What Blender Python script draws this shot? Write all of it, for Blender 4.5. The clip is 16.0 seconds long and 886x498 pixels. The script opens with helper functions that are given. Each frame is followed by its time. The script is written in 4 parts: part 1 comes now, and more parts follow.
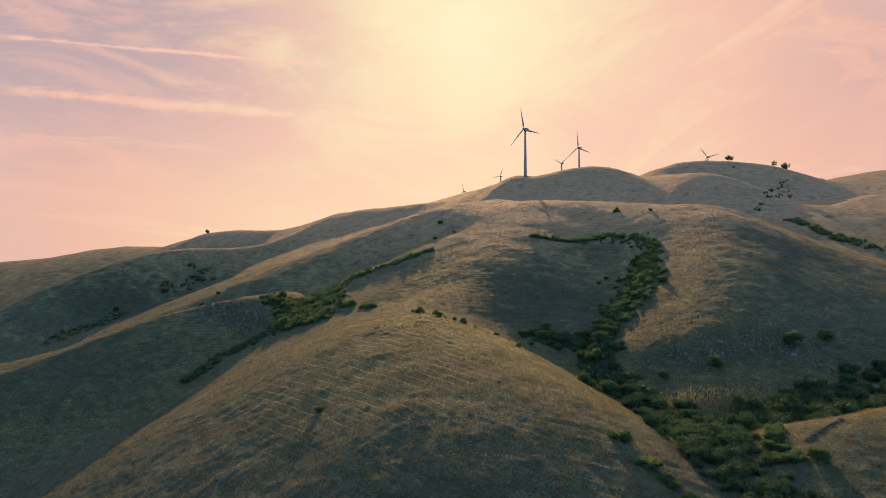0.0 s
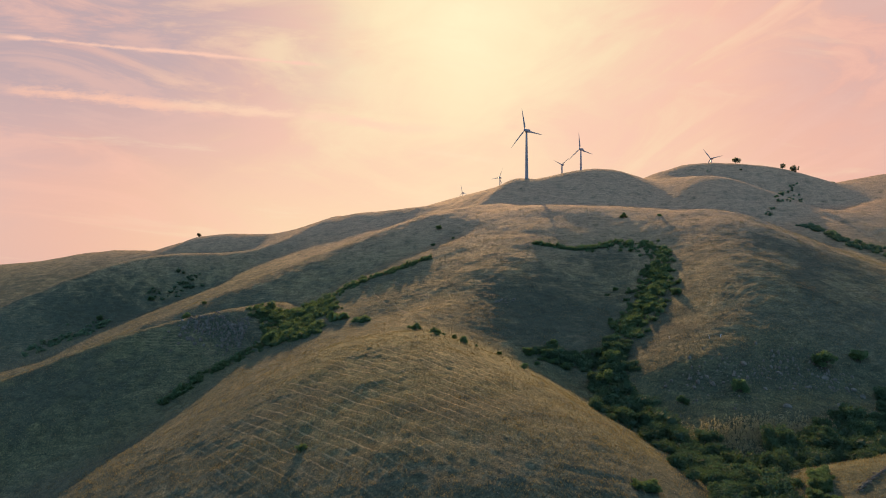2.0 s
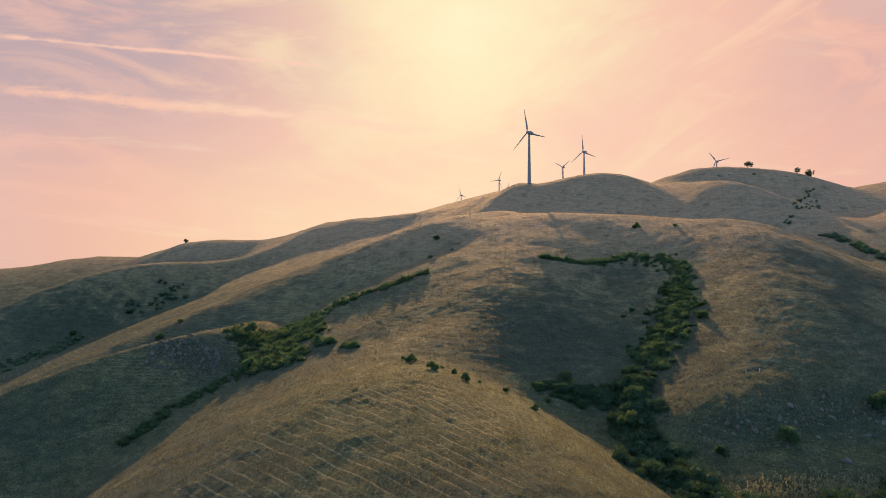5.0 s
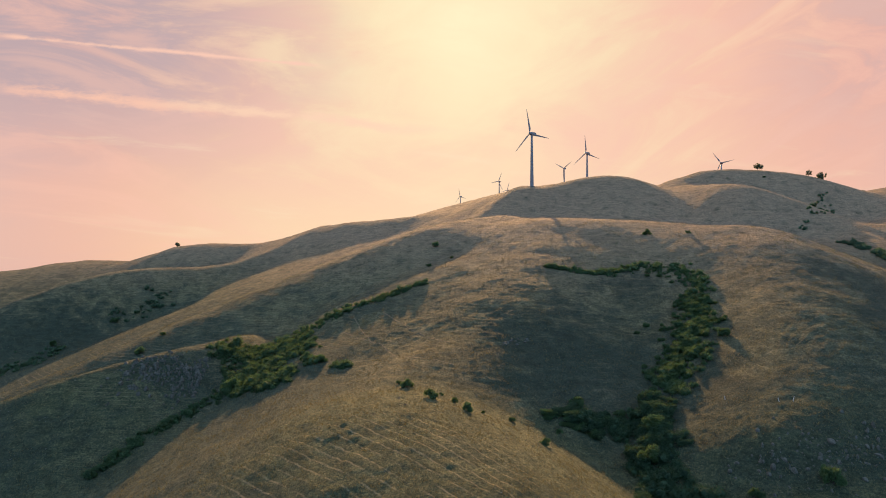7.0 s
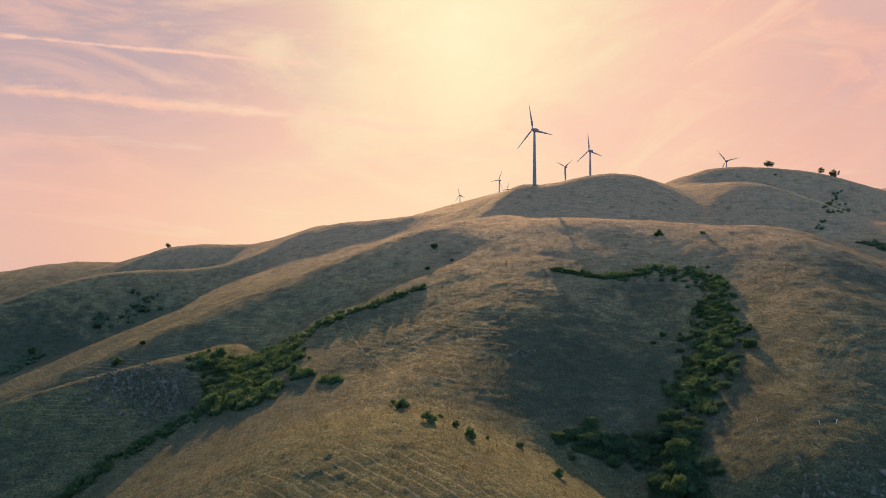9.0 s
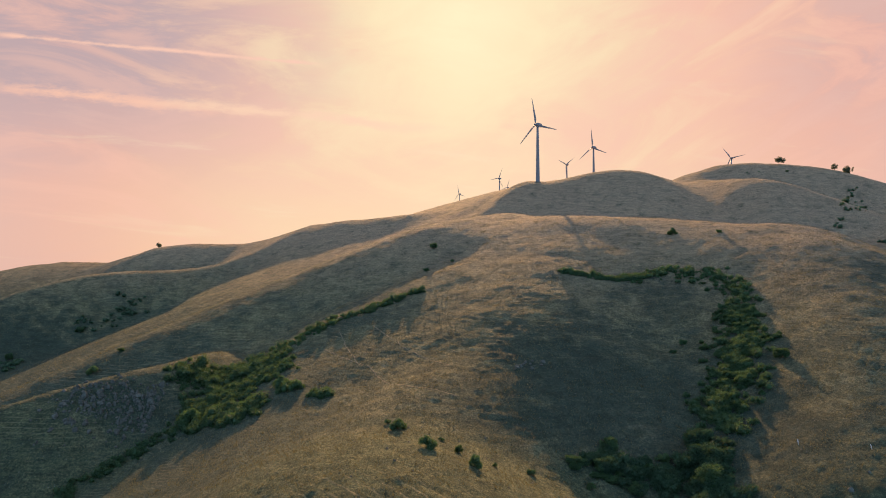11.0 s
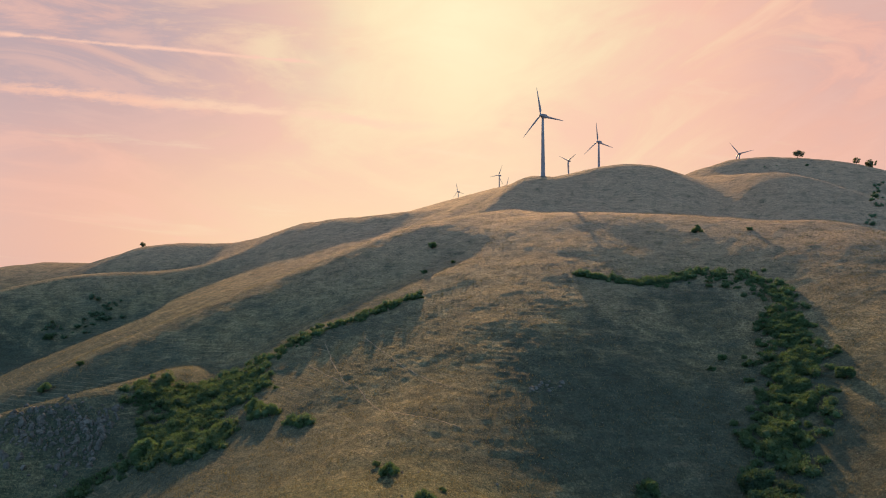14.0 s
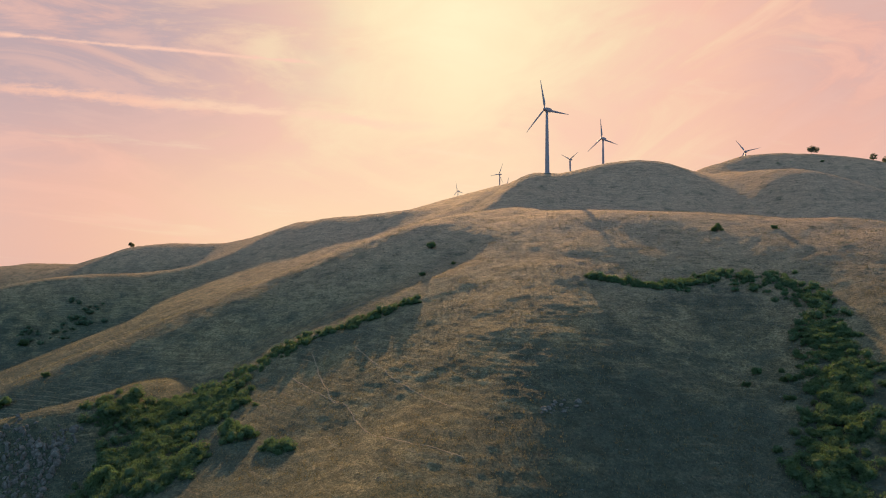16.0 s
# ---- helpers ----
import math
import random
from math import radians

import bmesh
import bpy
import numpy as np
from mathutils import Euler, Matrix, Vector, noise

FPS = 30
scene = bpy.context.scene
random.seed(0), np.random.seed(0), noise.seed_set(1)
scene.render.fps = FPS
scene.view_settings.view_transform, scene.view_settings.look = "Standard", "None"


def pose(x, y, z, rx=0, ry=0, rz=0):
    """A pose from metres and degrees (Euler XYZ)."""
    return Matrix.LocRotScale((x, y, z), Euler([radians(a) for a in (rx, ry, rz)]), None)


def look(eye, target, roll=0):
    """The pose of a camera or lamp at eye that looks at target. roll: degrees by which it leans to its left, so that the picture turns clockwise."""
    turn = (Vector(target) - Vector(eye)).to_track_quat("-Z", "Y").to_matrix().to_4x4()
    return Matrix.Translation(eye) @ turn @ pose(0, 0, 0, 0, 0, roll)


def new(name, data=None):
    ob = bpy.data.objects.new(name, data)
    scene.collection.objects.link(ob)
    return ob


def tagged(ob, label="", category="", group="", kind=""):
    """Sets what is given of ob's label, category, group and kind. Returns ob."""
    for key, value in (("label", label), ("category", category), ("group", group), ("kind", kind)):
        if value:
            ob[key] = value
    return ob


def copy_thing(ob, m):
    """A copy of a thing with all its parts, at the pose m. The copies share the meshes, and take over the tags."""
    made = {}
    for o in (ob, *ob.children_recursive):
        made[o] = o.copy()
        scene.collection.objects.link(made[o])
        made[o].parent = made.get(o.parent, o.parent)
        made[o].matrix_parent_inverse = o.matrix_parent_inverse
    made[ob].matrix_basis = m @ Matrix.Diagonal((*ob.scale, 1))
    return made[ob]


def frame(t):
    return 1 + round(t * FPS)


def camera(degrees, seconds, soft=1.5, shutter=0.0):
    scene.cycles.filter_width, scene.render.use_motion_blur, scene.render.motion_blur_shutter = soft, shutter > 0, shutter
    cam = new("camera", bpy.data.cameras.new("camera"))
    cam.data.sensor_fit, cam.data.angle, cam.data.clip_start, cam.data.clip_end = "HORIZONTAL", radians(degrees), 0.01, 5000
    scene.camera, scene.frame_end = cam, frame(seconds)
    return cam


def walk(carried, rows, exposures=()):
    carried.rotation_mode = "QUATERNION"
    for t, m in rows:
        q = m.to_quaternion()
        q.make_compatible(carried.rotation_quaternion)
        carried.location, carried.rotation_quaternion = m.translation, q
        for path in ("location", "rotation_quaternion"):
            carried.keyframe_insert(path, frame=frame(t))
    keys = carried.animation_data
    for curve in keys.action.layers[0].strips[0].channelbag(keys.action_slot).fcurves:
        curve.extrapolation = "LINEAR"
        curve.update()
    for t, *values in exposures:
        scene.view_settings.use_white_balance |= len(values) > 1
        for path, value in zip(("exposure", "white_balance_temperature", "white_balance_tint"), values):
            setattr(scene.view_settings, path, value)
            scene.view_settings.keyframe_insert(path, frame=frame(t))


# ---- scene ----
cam = camera(68, 16.0, soft=1.0)
walk(cam, [
    (0.0, look((0.0, 0.0, 0.0), (0.0, 99.94, 3.49), -0.00)),
    (1.0, look((-0.02, 11.43, 2.75), (0.1, 111.37, 6.27), 0.02)),
    (2.0, look((-0.05, 22.85, 5.52), (0.19, 122.78, 9.08), 0.04)),
    (3.0, look((-0.1, 34.24, 8.36), (0.26, 134.18, 11.95), 0.06)),
    (4.0, look((-0.16, 45.64, 11.27), (0.31, 145.57, 14.9), 0.08)),
    (5.0, look((-0.24, 57.05, 14.26), (0.34, 156.99, 17.92), 0.11)),
    (6.0, look((-0.31, 68.53, 17.24), (0.35, 168.46, 20.93), 0.15)),
    (7.0, look((-0.34, 80.11, 19.79), (0.39, 180.04, 23.49), 0.19)),
    (8.0, look((-0.26, 91.82, 21.43), (0.52, 191.75, 25.08), 0.17)),
    (9.0, look((-0.16, 103.52, 22.24), (0.68, 203.46, 25.82), 0.11)),
    (10.0, look((-0.19, 114.95, 22.9), (0.71, 214.89, 26.4), 0.05)),
    (11.0, look((-0.37, 126.16, 23.67), (0.59, 226.1, 27.09), 0.03)),
    (12.0, look((-0.59, 137.54, 24.4), (0.45, 237.48, 27.75), 0.01)),
    (13.0, look((-0.76, 149.38, 24.99), (0.39, 249.32, 28.26), -0.02)),
    (14.0, look((-0.8, 161.46, 25.47), (0.44, 261.4, 28.68), -0.06)),
    (15.0, look((-0.7, 173.5, 25.9), (0.59, 273.44, 29.11), -0.09)),
    (16.0, look((-0.52, 185.49, 26.31), (0.79, 285.42, 29.54), -0.11)),
])


# ---- world, sun, exposure ----
SUN_AZ, SUN_EL = radians(2.5), radians(22.5)     # azimuth from +Y towards +X
SUN_DIR = Vector((math.sin(SUN_AZ) * math.cos(SUN_EL), math.cos(SUN_AZ) * math.cos(SUN_EL), math.sin(SUN_EL)))
scene.view_settings.exposure = 0.0


class Nodes:
    """Short hand for building node trees."""

    def __init__(self, tree):
        self.t = tree
        tree.nodes.clear()

    def add(self, kind, **props):
        n = self.t.nodes.new(kind)
        if "operation" in props:
            n.operation = props["operation"]
        if "use_clamp" in props:
            n.use_clamp = props["use_clamp"]
        if "data_type" in props:
            n.data_type, n.blend_type = props["data_type"], props["blend_type"]
        if "interpolation_type" in props:
            n.interpolation_type = props["interpolation_type"]
        if "sky_type" in props:
            n.sky_type, n.sun_disc = props["sky_type"], props["sun_disc"]
        return n

    def link(self, a, b):
        self.t.links.new(a, b)

    def put(self, socket, value):
        if isinstance(value, bpy.types.NodeSocket):
            self.link(value, socket)
        else:
            socket.default_value = value

    def math(self, op, a, b=0.0, c=0.0, clamp=False):
        n = self.add("ShaderNodeMath", operation=op, use_clamp=clamp)
        for s, v in zip(n.inputs, (a, b, c)):
            self.put(s, v)
        return n.outputs[0]

    def vec(self, op, a, b=(0, 0, 0)):
        n = self.add("ShaderNodeVectorMath", operation=op)
        self.put(n.inputs[0], a), self.put(n.inputs[1], b)
        return n.outputs["Value"] if op in ("DOT_PRODUCT", "LENGTH") else n.outputs["Vector"]

    def mix(self, f, a, b, blend="MIX"):
        n = self.add("ShaderNodeMix", data_type="RGBA", blend_type=blend)
        self.put(n.inputs[0], f), self.put(n.inputs[6], a), self.put(n.inputs[7], b)
        return n.outputs[2]

    def noise(self, vec, scale, detail=3.0, rough=0.55, distort=0.0):
        n = self.add("ShaderNodeTexNoise")
        if vec is not None:
            self.link(vec, n.inputs["Vector"])
        n.inputs["Scale"].default_value, n.inputs["Detail"].default_value = scale, detail
        n.inputs["Roughness"].default_value, n.inputs["Distortion"].default_value = rough, distort
        return n.outputs["Fac"]

    def step(self, x, lo, hi, out_lo=0.0, out_hi=1.0):
        n = self.add("ShaderNodeMapRange", interpolation_type="SMOOTHSTEP")
        for s, v in zip(n.inputs, (x, lo, hi, out_lo, out_hi)):
            self.put(s, v)
        return n.outputs[0]

    def ramp(self, x, stops):
        n = self.add("ShaderNodeValToRGB")
        els = n.color_ramp.elements
        while len(els) < len(stops):
            els.new(0.5)
        for e, (p, c) in zip(els, stops):
            e.position, e.color = p, (*c, 1)
        self.put(n.inputs[0], x)
        return n.outputs[0]

    def combine(self, x, y, z=0.0):
        n = self.add("ShaderNodeCombineXYZ")
        for s, v in zip(n.inputs, (x, y, z)):
            self.put(s, v)
        return n.outputs[0]

    def separate(self, v):
        n = self.add("ShaderNodeSeparateXYZ")
        self.link(v, n.inputs[0])
        return n.outputs


def build_sky():
    world = bpy.data.worlds.new("evening_sky")
    scene.world = world
    world.use_nodes = True
    N = Nodes(world.node_tree)
    d = N.add("ShaderNodeTexCoord").outputs["Generated"]
    d = N.vec("NORMALIZE", d)
    dx, dy, dz = N.separate(d)
    front = N.math("MAXIMUM", dy, 0.05)
    u, v = N.math("DIVIDE", dx, front), N.math("DIVIDE", dz, front)      # a flat map of the western sky
    ahead = N.step(dy, 0.15, 0.6)
    near_sun = N.vec("DOT_PRODUCT", d, tuple(SUN_DIR))
    ang = N.math("DIVIDE", N.math("ARCCOSINE", N.math("MINIMUM", near_sun, 1.0)), math.pi)
    drift = N.noise(N.combine(N.math("MULTIPLY", u, 1.3), N.math("MULTIPLY_ADD", u, -0.5, N.math("MULTIPLY", v, 2.4)), 2.2), 3.6, 8.0, 0.58, 0.8)
    ang = N.math("MAXIMUM", N.math("MULTIPLY_ADD", N.math("MULTIPLY", N.math("SUBTRACT", drift, 0.5), N.step(ang, 0.3, 0.1)), 0.10, ang), 0.0)
    glow = N.ramp(ang, [(0.0, (1.0, 0.87, 0.55)), (0.034, (0.99, 0.80, 0.50)), (0.068, (0.97, 0.68, 0.45)),
                        (0.115, (0.97, 0.56, 0.41)), (0.17, (0.85, 0.47, 0.39)), (0.27, (0.48, 0.48, 0.58)),
                        (0.5, (0.40, 0.74, 1.29)), (1.0, (0.35, 0.66, 1.19))])
    # warm band over the horizon
    band = N.math("MULTIPLY", N.step(dz, 0.30, 0.02), N.step(ang, 0.45, 0.12))
    side = N.step(N.math("ABSOLUTE", N.math("SUBTRACT", u, 0.02)), 0.24, 0.64)
    col = N.mix(N.math("MULTIPLY", band, 0.75), glow, N.mix(side, (1.0, 0.73, 0.46, 1), (1.0, 0.54, 0.37, 1)))
    # veils of high cloud, drawn out sideways
    p = N.combine(N.math("MULTIPLY", u, 1.1), N.math("ADD", N.math("MULTIPLY", v, 4.2), N.math("MULTIPLY", u, 0.55)))
    veil = N.noise(p, 2.4, 9.0, 0.62, 0.9)
    right = N.step(u, 0.05, 0.35)
    q = N.combine(N.math("SUBTRACT", N.math("MULTIPLY", u, 1.6), N.math("MULTIPLY", v, 0.8)),
                  N.math("SUBTRACT", N.math("MULTIPLY", v, 3.2), N.math("MULTIPLY", u, 1.3)), 3.7)
    veil_r = N.noise(q, 2.9, 9.0, 0.62, 1.1)
    veil = N.math("ADD", N.math("MULTIPLY", veil, N.math("SUBTRACT", 1.0, right)), N.math("MULTIPLY", veil_r, right))
    # the clear mauve sky shows between the veils, most of all away from the sun
    corner = N.math("MULTIPLY", N.step(v, 0.10, 0.36), N.math("MULTIPLY", N.step(u, -0.08, -0.50), ahead))
    corner_r = N.math("MULTIPLY", N.step(v, 0.18, 0.34), N.math("MULTIPLY", N.step(u, 0.40, 0.66), ahead))
    holes = N.step(veil, 0.60, 0.36)
    gap = N.math("MULTIPLY", holes, N.math("ADD", N.math("MULTIPLY", corner, 1.25), N.math("MULTIPLY", corner_r, 0.9)))
    haze = N.math("MULTIPLY", corner, 0.66)
    col = N.mix(N.math("MINIMUM", N.math("ADD", N.math("MULTIPLY", gap, 0.80), haze), 0.92), col, (0.45, 0.37, 0.42, 1))
    blush = N.math("MULTIPLY", N.math("MULTIPLY", N.step(veil, 0.58, 0.38), N.step(ang, 0.045, 0.10)), N.math("MULTIPLY", ahead, N.step(dz, 0.06, 0.2)))
    col = N.mix(N.math("MULTIPLY", blush, 0.55), col, (0.96, 0.56, 0.44, 1))
    lit = N.math("MULTIPLY", N.step(veil, 0.48, 0.70), ahead)
    col = N.mix(N.math("MULTIPLY", lit, 0.60), col, N.mix(N.step(ang, 0.17, 0.07), (1.0, 0.57, 0.44, 1), (1.0, 0.79, 0.50, 1)))
    wisp = N.math("MULTIPLY", N.step(N.noise(N.combine(N.math("MULTIPLY", u, 1.4), N.math("MULTIPLY_ADD", u, 1.2, N.math("MULTIPLY", v, 13.0)), 6.0), 2.2, 8.0, 0.6, 0.6), 0.56, 0.74), N.step(dz, 0.42, 0.15))
    col = N.mix(N.math("MULTIPLY", N.math("MULTIPLY", wisp, ahead), 0.42), col, (1.0, 0.76, 0.52, 1))

    # two old vapour trails
    def trail(u0, v0, u1, v1, width, wob, fill, lo, hi):
        slope = (v1 - v0) / (u1 - u0)
        wave = N.math("MULTIPLY", N.math("SUBTRACT", N.noise(N.combine(u, 0.0, wob), 7.0, 3.0), 0.5), width * 1.5)
        off = N.math("SUBTRACT", v, N.math("ADD", N.math("MULTIPLY_ADD", N.math("SUBTRACT", u, u0), slope, v0), wave))
        thin = N.math("MULTIPLY", N.noise(N.combine(N.math("MULTIPLY", u, 1.0), N.math("MULTIPLY", v, 3.0), wob), 24.0, 5.0, 0.65), 1.0)
        w = N.math("MULTIPLY", N.step(thin, 0.28, 0.68, 0.45, 1.3), width)
        core = N.step(N.math("ABSOLUTE", off), w, 0.0)
        ends = N.math("MULTIPLY", N.step(u, u0 - lo, u0 + lo), N.step(u, u1 + hi, u1 - hi))
        return N.math("MULTIPLY", N.math("MULTIPLY", core, ends), N.math("MULTIPLY", N.step(thin, 0.25, 0.6, 0.35, 1.0), fill))

    col = N.mix(N.math("MULTIPLY", trail(-0.667, 0.362, -0.195, 0.319, 0.0050, 1.3, 1.0, 0.02, 0.03), ahead), col, (1.0, 0.61, 0.47, 1))
    col = N.mix(N.math("MULTIPLY", trail(-0.66, 0.280, -0.33, 0.245, 0.015, 5.1, 1.0, 0.05, 0.16), ahead), col, (1.0, 0.58, 0.43, 1))
    col = N.mix(N.math("MULTIPLY", trail(-0.42, 0.258, -0.03, 0.222, 0.013, 8.4, 0.95, 0.06, 0.12), ahead), col, (1.0, 0.66, 0.47, 1))
    sky = N.add("ShaderNodeTexSky", sky_type="NISHITA", sun_disc=False)
    sky.sun_elevation, sky.sun_rotation = SUN_EL, SUN_AZ
    clear = N.mix(1.0, sky.outputs[0], (0.05, 0.05, 0.05, 1), "MULTIPLY")
    col = N.mix(0.08, col, clear)
    bg = N.add("ShaderNodeBackground")
    N.link(col, bg.inputs[0])
    bg.inputs[1].default_value = 1.0
    N.link(bg.outputs[0], N.add("ShaderNodeOutputWorld").inputs[0])


build_sky()
sun = new("sun", bpy.data.lights.new("sun", "SUN"))
sun.data.energy, sun.data.angle, sun.data.color = 7.2, radians(0.6), (1.0, 0.575, 0.25)
sun.matrix_world = look((0, 0, 0), -SUN_DIR)


# ---- materials ----
def material(name, rough=0.9):
    m = bpy.data.materials.new(name)
    m.use_nodes = True
    N = Nodes(m.node_tree)
    out = N.add("ShaderNodeOutputMaterial")
    bsdf = N.add("ShaderNodeBsdfPrincipled")
    bsdf.inputs["Roughness"].default_value = rough
    bsdf.inputs["Specular IOR Level"].default_value = 0.15
    N.link(bsdf.outputs[0], out.inputs[0])
    return m, N, bsdf, out


def bump(N, bsdf, height, strength, distance):
    b = N.add("ShaderNodeBump")
    b.inputs["Strength"].default_value, b.inputs["Distance"].default_value = strength, distance
    N.link(height, b.inputs["Height"]), N.link(b.outputs[0], bsdf.inputs["Normal"])


def grass_material():
    m, N, bsdf, out = material("dry_grassland", 0.95)
    pos = N.add("ShaderNodeTexCoord").outputs["Object"]
    x, y, z = N.separate(pos)
    broad = N.noise(pos, 0.016, 4.0, 0.6, 0.4)
    mid = N.noise(pos, 0.10, 6.0, 0.65, 0.4)
    fine = N.noise(pos, 1.3, 7.0, 0.72)
    grain = N.noise(pos, 5.0, 4.0, 0.7)
    sway = N.math("MULTIPLY", N.math("SUBTRACT", N.noise(pos, 0.035, 3.0, 0.5), 0.5), 5.0)
    strata = N.noise(N.combine(N.math("MULTIPLY", x, 0.16), N.math("MULTIPLY", y, 0.05), N.math("ADD", z, sway)), 0.85, 5.0, 0.66)
    tex = N.math("ADD", N.math("MULTIPLY", fine, 0.50), N.math("MULTIPLY", grain, 0.28))
    tex = N.math("ADD", tex, N.math("MULTIPLY", strata, 0.22))
    straw = N.ramp(tex, [(0.39, (0.046, 0.046, 0.026)), (0.5, (0.138, 0.127, 0.064)), (0.61, (0.310, 0.266, 0.134))])
    olive = N.ramp(tex, [(0.38, (0.018, 0.028, 0.020)), (0.5, (0.060, 0.074, 0.046)), (0.63, (0.160, 0.158, 0.088))])
    # greener low down; towards the tops distance haze is painted in as paler grass
    low = N.step(z, 15.0, -45.0)
    f = N.math("ADD", N.math("MULTIPLY", broad, 0.5), N.math("MULTIPLY", mid, 0.5))
    f = N.step(N.math("MULTIPLY_ADD", low, 0.12, f), 0.42, 0.60)
    col = N.mix(f, straw, olive)
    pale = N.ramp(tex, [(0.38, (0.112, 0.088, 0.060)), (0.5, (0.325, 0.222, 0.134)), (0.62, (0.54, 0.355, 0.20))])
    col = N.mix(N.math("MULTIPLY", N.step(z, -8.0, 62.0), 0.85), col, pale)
    # greener turf on the brow of the near spur and on the lower slopes
    turf = 0.0
    for cx, cy, rx, ry in ((4, 252, 84, 84), (100, 240, 120, 70), (-200, 330, 130, 70)):
        q = N.vec("MULTIPLY", N.vec("SUBTRACT", pos, (cx, cy, 0)), (1 / rx, 1 / ry, 0))
        turf = N.math("MAXIMUM", turf, N.math("SUBTRACT", 1.0, N.vec("LENGTH", q)))
    turf = N.step(N.math("ADD", turf, N.math("MULTIPLY", N.math("SUBTRACT", mid, 0.5), 0.9)), 0.0, 0.45)
    col = N.mix(N.math("MULTIPLY", turf, 0.85), col, N.ramp(tex, [(0.39, (0.020, 0.029, 0.017)), (0.5, (0.080, 0.092, 0.042)), (0.62, (0.245, 0.222, 0.095))]))
    # dark heath on some slopes, with the slopes' shade painted into the same patches
    heath_shade = 0.0
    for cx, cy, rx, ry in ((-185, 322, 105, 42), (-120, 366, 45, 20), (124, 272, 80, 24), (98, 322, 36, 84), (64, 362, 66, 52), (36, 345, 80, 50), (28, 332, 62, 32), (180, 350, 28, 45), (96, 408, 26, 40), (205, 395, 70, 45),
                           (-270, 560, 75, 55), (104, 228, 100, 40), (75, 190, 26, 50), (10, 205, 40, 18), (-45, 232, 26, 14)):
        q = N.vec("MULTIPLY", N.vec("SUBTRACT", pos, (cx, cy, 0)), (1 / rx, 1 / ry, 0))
        heath_shade = N.math("MAXIMUM", heath_shade, N.math("SUBTRACT", 1.0, N.vec("LENGTH", q)))
    heath_shade = N.step(N.math("ADD", heath_shade, N.math("MULTIPLY", N.math("SUBTRACT", mid, 0.5), 2.6)), -0.05, 0.95)
    col = N.mix(N.math("MULTIPLY", heath_shade, 0.76), col, N.ramp(tex, [(0.36, (0.012, 0.022, 0.016)), (0.66, (0.072, 0.088, 0.056))]))
    # small dark cushions and scattered stones
    clumps = N.math("MULTIPLY", N.step(N.noise(pos, 0.24, 5.0, 0.68, 0.6), 0.47, 0.62), N.step(z, 50.0, -5.0, 0.3, 1.0))
    col = N.mix(N.math("MULTIPLY", clumps, 0.50), col, N.mix(0.5, col, (0.040, 0.052, 0.024, 1), "MULTIPLY"))
    col = N.mix(N.math("MULTIPLY", clumps, 0.22), col, (0.045, 0.058, 0.028, 1))
    spots = N.step(N.noise(pos, 0.55, 3.0, 0.6), 0.58, 0.67)
    col = N.mix(N.math("MULTIPLY", spots, 0.60), col, (0.030, 0.038, 0.020, 1))
    stones = N.step(N.noise(pos, 1.7, 2.0, 0.5), 0.70, 0.735)
    col = N.mix(N.math("MULTIPLY", stones, N.step(mid, 0.45, 0.6, 0.1, 0.7)), col, (0.25, 0.245, 0.225, 1))
    # trodden tracks that nearly follow the contours
    wob = N.math("MULTIPLY", N.math("SUBTRACT", N.noise(pos, 0.03, 3.0, 0.5), 0.5), 2.4)
    tilt = N.step(y, 345.0, 300.0, 0.03, 0.22)
    lvl = N.math("ADD", N.math("ADD", N.math("MULTIPLY", x, tilt), z), wob)
    phase = N.math("FRACT", N.math("DIVIDE", lvl, 1.25))
    worn = N.math("MULTIPLY", N.step(N.noise(pos, 0.055, 5.0, 0.7), 0.46, 0.62), N.step(fine, 0.36, 0.54, 0.25, 1.0))
    worn = N.math("MULTIPLY", worn, N.math("SUBTRACT", 1.0, heath_shade))
    worn = N.math("MULTIPLY", worn, N.step(y, 325.0, 300.0, 0.5, 0.0))
    line = N.math("MULTIPLY", N.step(N.math("ABSOLUTE", N.math("SUBTRACT", phase, 0.5)), 0.15, 0.03), worn)
    col = N.mix(N.math("MULTIPLY", line, 0.7), col, (0.32, 0.26, 0.15, 1))
    # straight sheep tracks across the flank of the near spur
    q = N.vec("LENGTH", N.vec("MULTIPLY", N.vec("SUBTRACT", pos, (-22, 226, 0)), (1 / 58, 1 / 60, 0)))
    patch = N.math("MULTIPLY", N.step(N.math("ADD", q, N.math("MULTIPLY", N.math("SUBTRACT", mid, 0.5), 1.2)), 1.0, 0.55), N.step(fine, 0.34, 0.54, 0.2, 1.0))
    patch = N.math("MULTIPLY", patch, N.step(N.noise(pos, 0.10, 5.0, 0.7), 0.37, 0.56, 0.08, 1.0))
    run = N.math("ADD", N.math("MULTIPLY_ADD", x, 0.76, N.math("MULTIPLY", y, 0.65)), N.math("MULTIPLY", wob, 0.45))
    track = N.math("FRACT", N.math("DIVIDE", run, 3.3))
    trod = N.math("MULTIPLY", N.step(N.math("ABSOLUTE", N.math("SUBTRACT", track, 0.5)), 0.12, 0.02), patch)
    col = N.mix(N.math("MULTIPLY", trod, 0.48), col, (0.36, 0.285, 0.15, 1))
    edge = N.math("MULTIPLY", N.step(track, 0.56, 0.66), N.math("MULTIPLY", N.step(track, 0.98, 0.7), patch))
    col = N.mix(N.math("MULTIPLY", edge, 0.4), col, (0.035, 0.042, 0.02, 1))
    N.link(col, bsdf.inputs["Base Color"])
    h = N.math("ADD", N.math("MULTIPLY", fine, 0.75), N.math("MULTIPLY", grain, 0.25))
